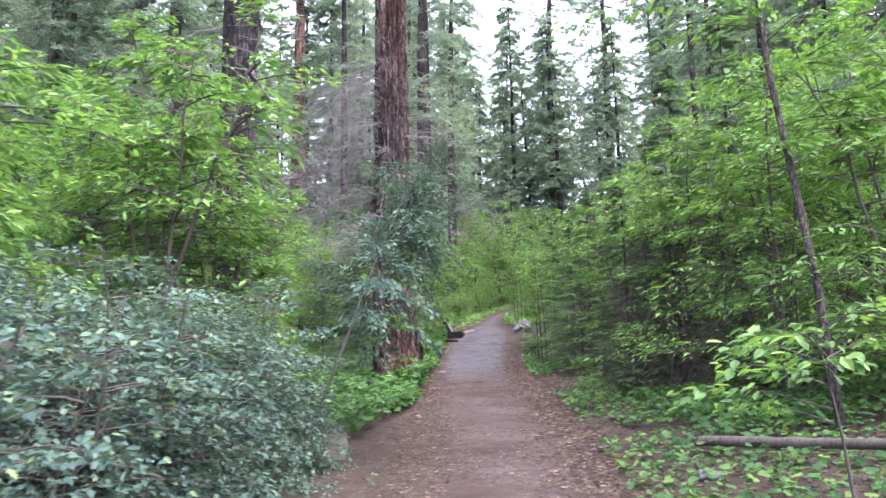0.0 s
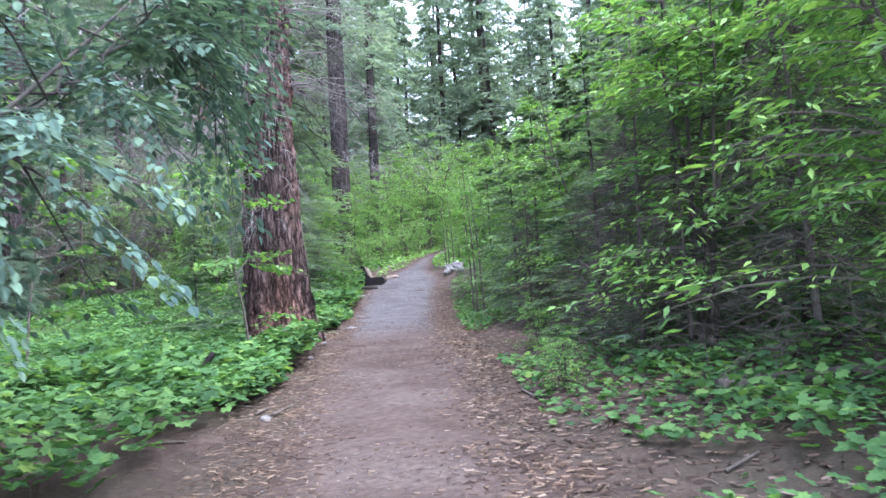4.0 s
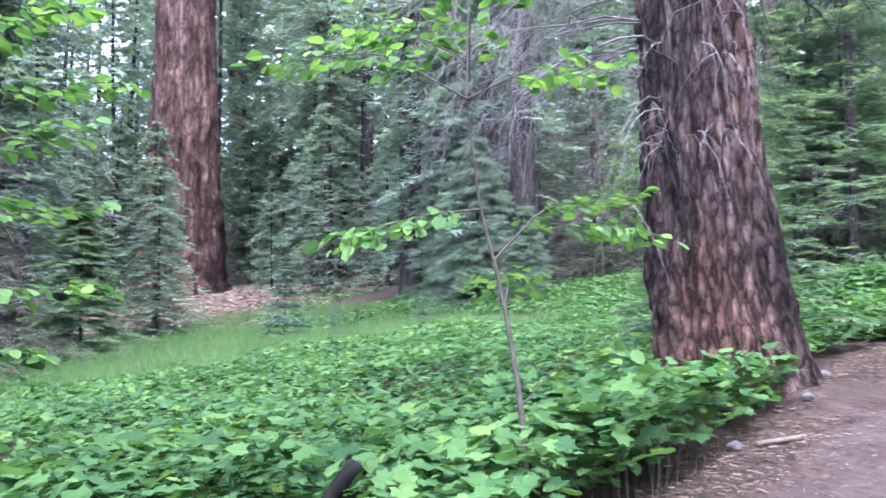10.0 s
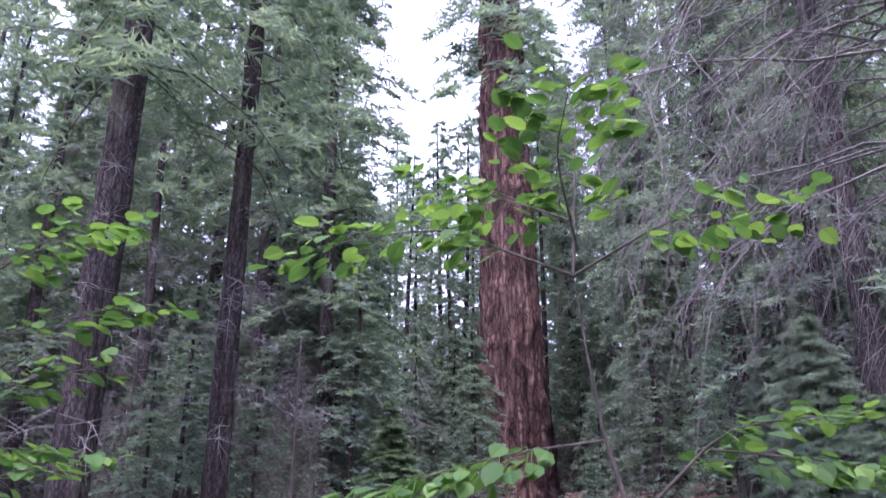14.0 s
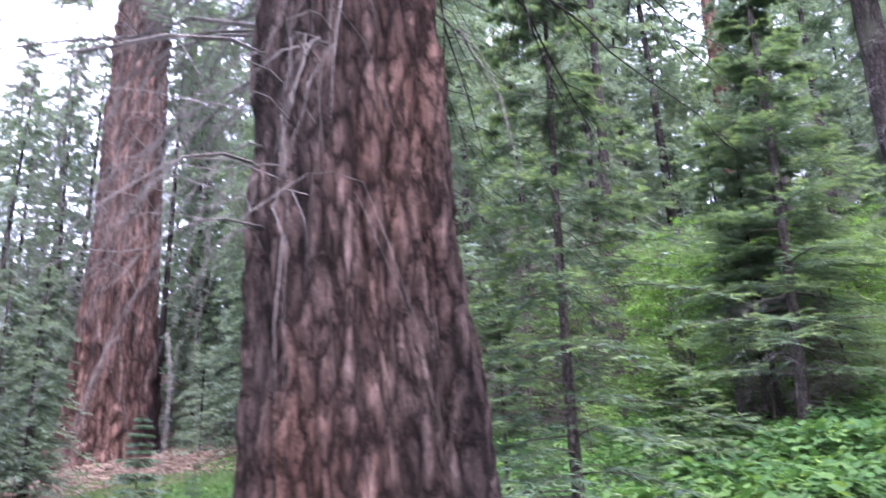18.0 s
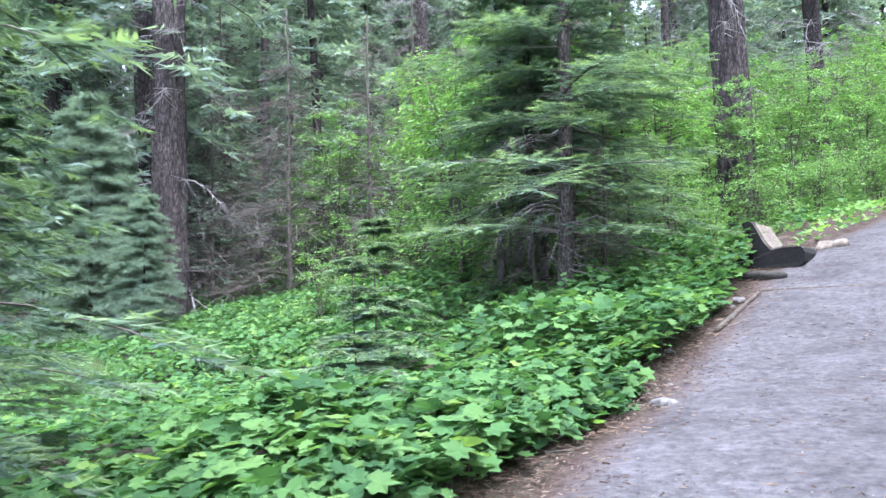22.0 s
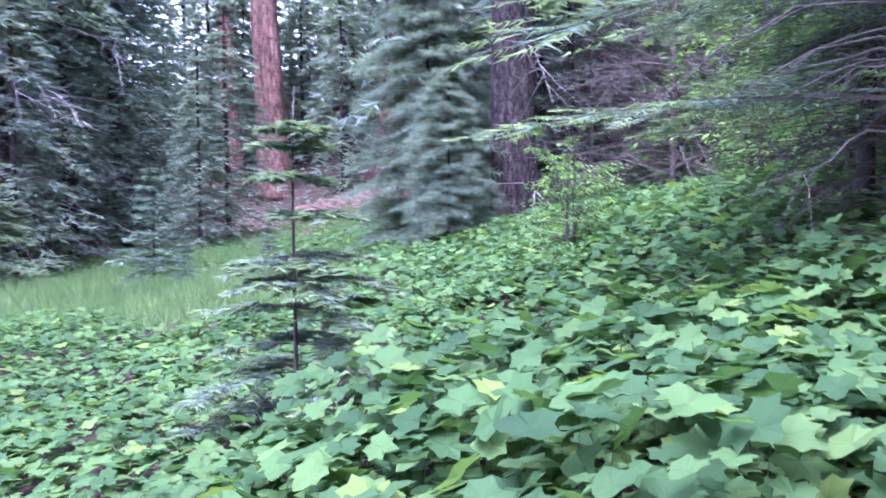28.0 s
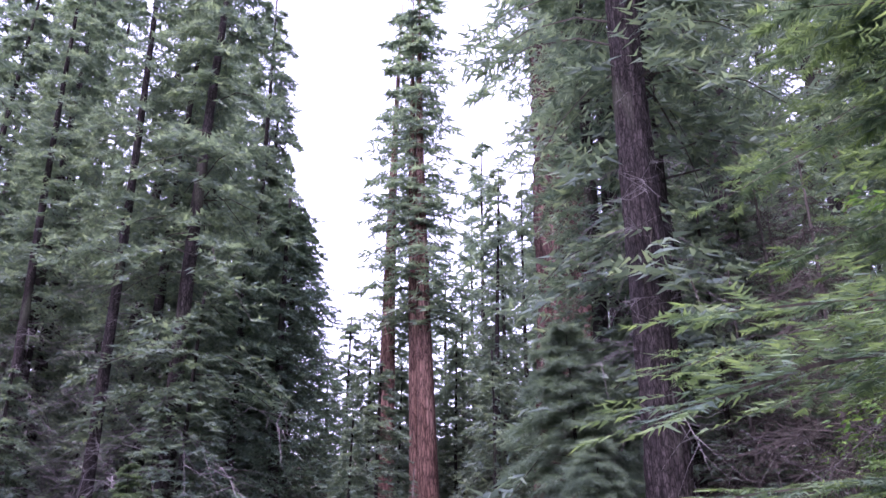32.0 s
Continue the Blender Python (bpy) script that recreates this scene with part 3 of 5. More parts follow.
def put(src, spots, jitter=0.12, sink=0.0, label=None):
    """Copies of a plant at (x, y[, scale[, turn]]); it rests on the ground."""
    obs = []
    for sp in spots:
        x, y = sp[:2]
        s = sp[2] if len(sp) > 2 else rng.uniform(1 - jitter, 1 + jitter)
        rz = sp[3] if len(sp) > 3 else rng.uniform(0, 360)
        m = pose(x, y, gz(x, y) - sink, rng.uniform(-1.5, 1.5), rng.uniform(-1.5, 1.5), rz) @ Matrix.Diagonal((s, s, s, 1))
        ob = copy_thing(src, m)
        if label:
            tagged(ob, label)
        obs.append(ob)
    return obs


def gone(src):
    for o in (*src.children_recursive, src):
        bpy.data.objects.remove(o)


# ---- the great trunks ----
def great_trunk(name, label, x, y, h, r_at, flutes, amp, mat, nth, nz, foot_shift=(0, 0), fall=1.6, seed=1, zpow=1.6, furrow=0.03, freq=26, z0=-0.5, buttress=0.12):
    """A thick trunk with a flared, buttressed foot and bark in furrows. r_at: (height, radius) pairs."""
    root = thing(name, x, y, gz(x, y), label, "tree")
    z = z0 + (h - z0) * np.linspace(0, 1, nz) ** zpow
    th = np.linspace(0, 2 * np.pi, nth, endpoint=False)
    T, Zz = np.meshgrid(th, z)
    R = np.interp(Zz, [a for a, b in r_at], [b for a, b in r_at])
    foot = np.exp(-np.maximum(Zz, 0) / (r_at[1][1] * 1.2))
    wob = value_noise(T / (2 * np.pi) * flutes, Zz * 0.15 / r_at[1][1], seed, flutes)
    R = R * (1 + buttress * 2 * foot * (wob - 0.45) + 0.06 * (value_noise(T / (2 * np.pi) * flutes, Zz * 0.08, seed + 1, flutes) - 0.5))
    tw = T / (2 * np.pi) * freq + 1.1 * (value_noise(T / (2 * np.pi) * 8, Zz * 0.7, seed + 2, 8) - 0.5)
    r1 = 1 - np.abs(2 * value_noise(tw, Zz * 0.5, seed + 3, freq) - 1)
    r2 = value_noise(tw * 3, Zz * 2.4, seed + 4, freq * 3)
    r3 = value_noise(tw * 7, Zz * 8, seed + 5, freq * 7)
    R = R + furrow * (1.3 * (r1 - 0.6) + 0.7 * (r2 - 0.5) + 0.4 * (r3 - 0.5)) * amp
    sh = np.exp(-np.maximum(Zz, 0) / fall)
    V = np.stack([R * np.cos(T) + foot_shift[0] * sh, R * np.sin(T) + foot_shift[1] * sh, Zz], -1).reshape(-1, 3)
    i, j = np.meshgrid(np.arange(nz - 1), np.arange(nth), indexing="ij")
    p, q = (i * nth + j).ravel(), (i * nth + (j + 1) % nth).ravel()
    part("trunk", mesh_of("trunk", V, np.stack([p, q, q + nth, p + nth], -1), mat, True), mat, root)
    return root


near_cedar = great_trunk("cedar_tree", "large cedar with furrowed reddish-brown bark and dead grey boughs", -1.2, 21.15, 30, [(-0.6, 0.9), (0, 0.77), (0.5, 0.68), (1, 0.61), (2, 0.53), (3, 0.49), (4, 0.47), (6, 0.44), (12, 0.36), (30, 0.12)], 7, 1.0, BARK_NEAR, 270, 300, (0.2, 0.17), 1.5, 3, 1.6, 0.125, 26)
giant = great_trunk("giant_sequoia", "giant sequoia with fluted red-orange bark and a charred foot", -48.9, 42.5, 75, [(-1, 3.9), (0, 3.5), (1, 3.05), (3, 2.75), (7, 2.45), (16, 2.05), (35, 1.75), (75, 0.7)], 9, 1.0, BARK_GIANT, 150, 170, (-0.3, -0.6), 2.0, 8, 1.5, 0.34, 20, -1.0, 0.26)


def pine(x, y, r, label, seed):
    """A tall pine whose furrowed trunk is seen from near, its crown high up."""
    root = great_trunk("pine_tree", label, x, y, 34, [(-0.5, r * 1.35), (0, r * 1.2), (0.6, r * 1.08), (2, r), (10, r * 0.85), (34, r * 0.2)], 6, 1.0, BARK_DARK, 110, 190, (0, 0), 1.0, seed, 1.7, 0.055, 20)
    w, g = Geo(), Geo()
    conifer_crown(w, g, 34, 11, 3.8, 26, 5, 14, 0.36, 0.22, 0.45, 0.5, ns=5, seg=4, flat=1.2)
    crown_part("crown", w, g, BARK_THIN, NEEDLE_HAZE, root)
    dw = Geo()
    conifer_crown(dw, Geo(), 11, 3.5, 2.2, 12, 3, 1, 0.1, 0.1, 0.45, 0.3, dead=1.1)
    tagged(part("dead_branchwork", dw, TWIG_FAR, root, "thin bare dead branches"), kind="stuff")


pine(-14.6, 36.4, 0.43, "tall pine with dark furrowed bark beside the meadow", 21)
pine(-2.45, 12.1, 0.3, "tall pine with dark furrowed bark among the shrubs", 22)
pine(-2.75, 44.6, 0.46, "tall pine with dark furrowed bark behind the log seat", 23)
pine(-14.5, 15.2, 0.36, "thick dark pine leaning among dead twigs", 25)
pine(-17.2, 18.1, 0.26, "dark pine with thin dead branches at the meadow's edge", 26)
pine(-22.0, 38.0, 0.42, "tall dark pine at the far side of the meadow", 24)


def twig_run(geo, st, d, ln, sag, r, sides=4, kinks=0.03, seg=8):
    u = np.linspace(0, 1, seg)
    pth = st + np.outer(u * ln, d) + np.c_[np.zeros(seg), np.zeros(seg), -sag * ln * u ** 2.1]
    pth = pth + np.cumsum(rng.normal(0, kinks * ln / 2, (seg, 3)), 0)
    pth[0] = st
    tube(geo, pth, r * (1.05 - u), sides, False)
    return u, pth


# dead boughs hanging round the near cedar, each bough a part of its own
for k in range(70, 270):
    dw = Geo()
    z = 2.3 + 10 * rng.random() ** 1.25
    az = rng.uniform(0, 6.283) if k % 3 else rng.normal(-1.25, 0.6)
    if k >= 150:
        az, z = rng.normal(3.7, 0.6) if k % 3 else rng.normal(0.75, 0.6), rng.uniform(3.2, 9.0)
    long = k % 7 == 0 or k >= 150
    ln = rng.uniform(1.6, 3.2) if long else rng.uniform(0.4, 1.3)
    if z < 3.2:
        ln *= 0.6
    d = np.array([np.cos(az), np.sin(az), rng.uniform(0.0, 0.35)])
    over = d[0] > 0.75 or (d[0] > 0.1 and ln > 1.3)
    if over:
        z, ln = max(z, 5.2), min(ln, 2.4)
    r = 0.48 - 0.012 * z
    u, pth = twig_run(dw, np.array([r * d[0], r * d[1], z]), d, ln, rng.uniform(0.2, 0.5) if over else rng.uniform(0.4, 1.0) if long else rng.uniform(0.8, 2.0), 0.006 + 0.0038 * ln, 4, 0.04)
    for q in range(rng.integers(3, 9) * (3 if k >= 150 else 1)):
        c = rng.uniform(0.15, 0.95)
        st = np.array([np.interp(c, u, pth[:, a]) for a in range(3)])
        twig_run(dw, st, unit(d * 0.5 + rng.normal(0, 0.6, 3) - [0, 0, 0.25 if over else 0.3]), rng.uniform(0.3, 0.7 if over else 1.3), rng.uniform(0.5, 1.0 if over else 1.8), 0.0042, 3, 0.06, 7)
    part("dead_bough", dw, DEADWOOD, near_cedar, "bare grey drooping bough" if k == 0 else "")
# long dark boughs that reach out over the trail
for k in range(20):
    dw = Geo()
    az, z, ln = rng.uniform(0.5, 2.0), rng.uniform(4.0, 7.0), rng.uniform(1.6, 2.9)
    d = np.array([np.cos(az), np.sin(az), rng.uniform(0.05, 0.25)])
    u, pth = twig_run(dw, np.array([0.42 * d[0], 0.42 * d[1], z]), d, ln, min(rng.uniform(0.4, 1.0), (z - 3.1) / ln), 0.018, 5, 0.03, 10)
    for q in range(9):
        c = rng.uniform(0.2, 0.98)
        st = np.array([np.interp(c, u, pth[:, a]) for a in range(3)])
        twig_run(dw, st, unit(d * 0.7 + rng.normal(0, 0.45, 3) - [0, 0, 0.4]), rng.uniform(0.3, 0.9), rng.uniform(0.2, 0.7), 0.006, 4, 0.05, 6)
    part("dead_bough", dw, OAK_BARK, near_cedar, "dark drooping bough" if k == 0 else "")
gb, gw = Geo(), Geo()
conifer_crown(gw, gb, 72, 30, 7.5, 24, 5, 14, 1.0, 0.25, 0.45, 0.5, ns=4, flat=1.2)
crown_part("crown", gw, gb, BARK_RED, NEEDLE_HAZE, giant)

# ---- plant stock: built once, then copied ----
TALL = "tall dark fir with drooping boughs, standing in the woods"
tall_a = conifer("fir_tree", TALL, 34, 0.36, 1.5, 4.4, 44, 5, 15, 0.34, 0.3, 0.5, NEEDLE_HAZE, dead=0.2, shape=0.6, group="firs of the woods", ns=5, seg=4, flat=1.1)
tall_b = conifer("fir_tree", TALL, 27, 0.28, 0.8, 4.0, 38, 5, 15, 0.34, 0.3, 0.55, NEEDLE_HAZE, dead=0.1, shape=0.7, group="firs of the woods", ns=5, seg=4, flat=1.1)
tall_c = conifer("pine_tree", "tall slim pine with thin grey dead branches", 40, 0.32, 3.0, 3.3, 50, 4, 12, 0.4, 0.24, 0.45, NEEDLE_HAZE, dead=0.36, shape=0.45, group="pines of the woods", ns=4, seg=4, flat=1.2)
old_pine = conifer("pine_tree", "very tall old pine with a broad ragged crown", 52, 0.5, 12, 5.5, 40, 5, 13, 0.5, 0.28, 0.4, NEEDLE_HAZE, shape=0.35, group="old pines", ns=4, seg=3, flat=1.3)
bare = conifer("pine_tree", "tall dark pine trunk, bare up to its high crown", 36, 0.33, 12, 3.6, 28, 5, 13, 0.4, 0.24, 0.35, NEEDLE_HAZE, shape=0.6, group="pines of the woods", ns=4, seg=3, flat=1.2)
thicket = conifer("fir_tree", "half-grown fir with dense grey-green boughs to the ground", 12, 0.13, 0.2, 3.3, 28, 6, 10, 0.26, 0.32, 0.4, NEEDLE_HAZE, shape=0.8, group="half-grown firs", ns=4, seg=3, flat=1.0)
cedar = conifer("cedar_tree", "dark bushy cedar with dense foliage to the ground", 15, 0.25, 0.8, 3.0, 42, 7, 16, 0.2, 0.26, 0.5, NEEDLE, group="dark cedars", ns=5, seg=4, shape=0.5, flat=1.3)
mid_a = conifer("fir_tree", "young fir with level sprays of grey-green needles", 12, 0.13, 1.2, 3.2, 25, 6, 32, 0.1, 0.2, 0.1, NEEDLE, group="young firs", ns=20, rise=0.08, seg=5, tip=NEEDLE_NEW, flat=0.5, shape=0.8, bark=BARK_GREY)
mid_b = conifer("fir_tree", "young fir with layered grey-green boughs", 6.5, 0.06, 0.4, 1.85, 24, 6, 24, 0.09, 0.24, 0.1, NEEDLE, group="young firs", ns=10, rise=0.15, seg=4, tip=NEEDLE_NEW, flat=0.6, bark=BARK_GREY)
sparse_fir = conifer("fir_tree", "thin young fir with sparse grey-green sprays and dead lower twigs", 7.5, 0.065, 0.3, 2.0, 26, 5, 13, 0.1, 0.2, 0.22, NEEDLE, group="young firs", ns=13, rise=0.15, seg=5, tip=NEEDLE_NEW, flat=0.7, bark=BARK_GREY, dead=0.0, dead_mat=BARK_THIN)
soft_fir = conifer("pine_sapling", "soft feathery grey-green young pine in the leaf bed", 6.0, 0.07, 0.1, 1.9, 34, 7, 22, 0.2, 0.06, 0.1, NEEDLE_GREY, group="young pines", ns=12, rise=0.3, seg=4, flat=1.7, shape=0.55)
pole_fir = conifer("fir_tree", "thin dark young fir trunk, bare at its foot", 8.0, 0.085, 2.6, 1.5, 18, 5, 18, 0.1, 0.22, 0.2, NEEDLE, group="thin young firs", ns=9, seg=4, flat=0.7, bark=OAK_BARK)
tall_far = conifer("fir_tree", TALL, 34, 0.34, 1.5, 4.4, 34, 5, 9, 0.55, 0.3, 0.5, NEEDLE_HAZE, dead=0.12, shape=0.6, group="firs of the woods", ns=3, seg=3, flat=1.2)
slim_fir = conifer("fir_tree", "tall dark fir with dense hanging foliage beside the giant", 30, 0.28, 1.5, 2.5, 54, 6, 16, 0.2, 0.26, 0.6, NEEDLE, group="slim firs", ns=5, seg=4, shape=0.4, flat=1.3)
meadow_fir = conifer("fir_tree", "bushy young fir with light tips at the edge of the meadow", 5.4, 0.07, 0.25, 2.0, 26, 9, 34, 0.11, 0.2, 0.12, NEEDLE_GREY, group="young firs", ns=12, rise=0.15, seg=4, tip=NEEDLE_NEW, flat=0.8, bark=BARK_GREY)
small_fir = conifer("fir_sapling", "small fir sapling with light green level tiers", 2.3, 0.018, 0.2, 0.9, 10, 6, 24, 0.08, 0.24, 0.08, NEEDLE, group="fir saplings", bark=BARK_THIN, rise=0.2, ns=10, seg=4, tip=NEEDLE_NEW, flat=0.6, shape=0.7)
dark_fir = conifer("fir_sapling", "small dense dark fir in the meadow", 2.4, 0.03, 0.1, 0.85, 14, 7, 10, 0.12, 0.28, 0.1, NEEDLE, group="fir saplings", bark=BARK_THIN, ns=4, seg=4)
red_tree = conifer("sequoia_tree", "tall slim sequoia with pale red bark, far off", 58, 0.95, 20, 4.6, 26, 5, 8, 0.95, 0.24, 0.3, NEEDLE_HAZE, bark=BARK_RED, shape=0.5, group="far sequoias", sides=14, ns=3, seg=3)
dead_fir = conifer("dead_fir", "dead young fir with bare brown-grey twigs", 5.0, 0.05, 0.2, 1.6, 24, 6, 4, 0.1, 0.1, 0.25, NEEDLE, dead=1.1, group="dead firs", bark=BARK_THIN, seg=5, dead_mat=BARK_THIN)
dogwood = broadleaf("dogwood_tree", "dogwood with layered bright green leaves", 5.0, 5, 2.4, 28, 0.13, LEAF_BRIGHT, SLIM, group="dogwoods", per=52, thick=0.03, low=0.15)
maple = broadleaf("maple_tree", "tall maple bush with light green leaves, farther off", 7.5, 6, 4.0, 24, 0.22, LEAF_BRIGHT, SLIM, group="maples of the clearing", per=30, thick=0.04, low=0.1)
hazel = broadleaf("hazel_bush", "hazel bush with bright green leaves", 2.6, 6, 1.5, 16, 0.11, LEAF_BRIGHT, SLIM, group="hazel bushes", per=30, thick=0.016, category="bush", low=0.08)
shrub = broadleaf("shrub", "dense shrub with dull grey-green leaves", 2.3, 9, 1.5, 34, 0.062, LEAF_DULL, OVAL, group="dull green shrubs", per=32, flat=0.4, thick=0.012, category="bush", low=0.06)

# trees whose places are known
put(tall_c, [(-28.3, 20.8, 0.85, 10), (-30.5, 17.0, 0.8, 200)])
put(cedar, [(-34.0, 26.2, 1.25, 0), (-37.5, 26.0, 1.35, 60), (-31.5, 24.8, 1.0, 100)])
put(slim_fir, [(-20.6, 36.9, 1.0, 0)])
put(tall_a, [(-28.0, 23.5, 1.05, 70), (-2.0, 31.5 + 24, 1.0, 10)])
put(thicket, [(-28.0, 29.6, 0.6, 10), (-30.0, 30.5, 0.8, 0), (-26.5, 18.6, 0.8, 60), (-25.3, 16.5, 0.55, 0), (-31.0, 22.0, 1.1, 0), (-16.5, 38.5, 0.7, 0), (-19.0, 40.5, 0.8, 0), (-27.0, 41.5, 0.75, 0), (-27.0, 23.9, 1.0, 120), (-18.6, 19.2, 0.5, 0), (-16.4, 16.6, 0.45, 50), (-19.5, 17.4, 0.7, 90)])
put(red_tree, [(-66.0, 34.1, 1.0, 0), (-67.5, 33.4, 0.95, 0), (-70.0, 30.3, 1.0, 0), (-39.5, 56.9, 0.85, 0), (-62.0, 56.0, 0.9, 0), (-17.7, 70.5, 0.95, 30)])
put(dark_fir, [(-18.7, 29.0, 1.2, 0), (-17.2, 29.8, 0.5, 0), (-15.0, 31.5, 0.5, 0)])
put(meadow_fir, [(-22.2, 24.1, 1.0, 0)])
put(mid_b, [(-26.0, 21.5, 0.8, 0), (-16.2, 18.6, 0.4, 0)])
put(small_fir, [(-2.6, 28.7, 0.75, 0), (-4.41, 31.33, 1.0, 50)])
put(soft_fir, [(-15.6, 34.9, 1.0, 0), (-13.4, 34.7, 0.55, 40), (-19.0, 37.4, 1.1, 0)])
bench_fir = put(mid_a, [(-3.72, 35.6, 1.0, 20)])[0]
for k in range(46):
    dw = Geo()
    az, z, ln = rng.uniform(0, 6.283), rng.uniform(0.5, 3.4), rng.uniform(0.7, 2.1)
    d = np.array([np.cos(az), np.sin(az), rng.uniform(-0.1, 0.25)])
    u, pth = twig_run(dw, np.array([0.1 * d[0], 0.1 * d[1], z]), d, ln, min(rng.uniform(0.2, 0.7), 0.85 * z / ln), 0.006 + 0.004 * ln, 4, 0.05)
    for q in range(9):
        c = rng.uniform(0.25, 0.97)
        st = np.array([np.interp(c, u, pth[:, a]) for a in range(3)])
        twig_run(dw, st, unit(d * 0.7 + rng.normal(0, 0.5, 3) - [0, 0, 0.4]), rng.uniform(0.15, 0.5), rng.uniform(0.1, 0.8), 0.0035, 3, 0.06, 5)
    part("dead_bough", dw, DEADWOOD, bench_fir, "bare grey twiggy bough" if k == 0 else "")
put(pole_fir, [(-5.5, 36.7, 1.0, 0), (-5.0, 37.0, 0.85, 90), (-4.5, 36.5, 0.9, 200), (-4.3, 37.3, 1.1, 30)])

# the woods round about
spots = []


def sight_lines(x, y, a, b):
    """Open strips through which the giant tree shows."""
    return (-47 < x < -18 and abs((y - 15.5) - (1.7 - x) * 0.534) < a) or (-47 < x < -10 and abs((y - 28.0) - (0.9 - x) * 0.29) < b) or (-37 < x < -13 and abs((y - 11.0) - (2.3 - x) * 1.065) < 3.2) or (-90 < x < -24 and -0.165 * (0.8 - x) < y - 31.2 < 0.115 * (0.8 - x))


def wood_ok(x, y, gap, near, a, b):
    if -31 < x < -1 and 9 < y < 37.5 or -15 < x < 0 and y < 47:
        return False
    wide = near + 3.5 * (y > 40)
    if trail_left(y) - wide < x < trail_right(y) + wide and y < 78:
        return False
    if (x + 48.9) ** 2 + (y - 42.5) ** 2 < 60 or sight_lines(x, y, a, b):
        return False
    return all((x - p) ** 2 + (y - q) ** 2 > gap for p, q in spots)


def sample(count, d0, d1, gap, near, a, b, power):
    got, tries = [], 0
    while len(got) < count and tries < 9000:
        tries += 1
        if rng.random() < 0.93:
            ang = radians(rng.uniform(-28, 128))
        else:
            ang = radians(rng.uniform(128, 332))
        d = d0 + (d1 - d0) * rng.random() ** power
        x, y = 1 - d * np.sin(ang), 20 + d * np.cos(ang)
        if (rng.random() < 0.0) or not wood_ok(x, y, gap, near, a, b):
            continue
        spots.append((x, y))
        got.append((x, y))
    return got


for k, q in enumerate(sample(150, 12, 88, 6.5, 7.5, 3.6, 3.0, 0.8)):
    put((tall_a, tall_c, tall_b, tall_c, bare)[k % 5] if math.dist(q, (1, 24)) < 52 or k % 5 == 4 else tall_far, [q], 0.2)
for q in sample(32, 42, 88, 9.0, 12, 3.6, 3.0, 0.8):
    put(old_pine, [q], 0.15)
# half-grown firs close the view between the trunks
for q in sample(95, 13, 80, 5.0, 7.0, 3.2, 2.8, 0.9):
    put(thicket, [q], 0.35)


def far_mass(name, label, src, spots_in):
    """Many far trees, none of which can be picked out, joined into one mesh for each kind of piece."""
    root = tagged(new(name), label, "woods", kind="stuff")
    for piece in src.children:
        me = piece.data
        co = np.empty(len(me.vertices) * 3, np.float32)
        me.vertices.foreach_get("co", co)
        tri = np.empty(len(me.loops), np.int32)
        me.loops.foreach_get("vertex_index", tri)
        idx = np.empty(len(me.polygons), np.int32)
        me.polygons.foreach_get("material_index", idx)
        co, g = co.reshape(-1, 3), Geo()
        for x, y, sc, rz in spots_in:
            c, q = np.cos(rz) * sc, np.sin(rz) * sc
            g.add(np.c_[co[:, 0] * c - co[:, 1] * q + x, co[:, 0] * q + co[:, 1] * c + y, co[:, 2] * sc + gz(x, y)], tri)
        out = g.mesh(piece.name.split(".")[0], me.materials[0])
        for m in list(me.materials)[1:]:
            out.materials.append(m)
        out.polygons.foreach_set("material_index", np.tile(idx, len(spots_in)))
        tagged(part(piece.name.split(".")[0], out, None, root), kind="stuff")


low_fir = conifer("fir_tree", "far young fir", 12, 0.12, 0.2, 3.2, 18, 5, 7, 0.45, 0.34, 0.4, NEEDLE_HAZE, shape=0.8, ns=2, seg=3, flat=1.2, sides=5)
far_fir = conifer("fir_tree", "far fir", 40, 0.4, 1.0, 5.2, 28, 5, 6, 0.95, 0.36, 0.45, NEEDLE_HAZE, shape=0.5, ns=2, seg=3, flat=1.3, sides=5)
far_mass("second_growth", "dense grey-green second growth on the slope behind the woods", low_fir, [(x, y, rng.uniform(0.7, 1.3), rng.uniform(0, 6.28)) for x, y in sample(160, 56, 92, 2.6, 7.0, 2.2, 2.2, 1.0)])
belt = []
for k in range(110):
    a, d = radians(-34 + 165 * (k + rng.uniform(-0.4, 0.4)) / 110), rng.uniform(92, 118)
    x, y = 1 - d * np.sin(a), 20 + d * np.cos(a)
    gap = -0.165 * (0.8 - x) < y - 31.2 < 0.02 * (0.8 - x) or abs((y - 15.5) - (1.7 - x) * 0.43) < 5
    belt.append((x, y, rng.uniform(0.4, 0.55) if gap else rng.uniform(0.8, 1.2), rng.uniform(0, 6.28)))
far_mass("far_woods", "belt of tall grey-green firs far behind the woods", far_fir, belt)

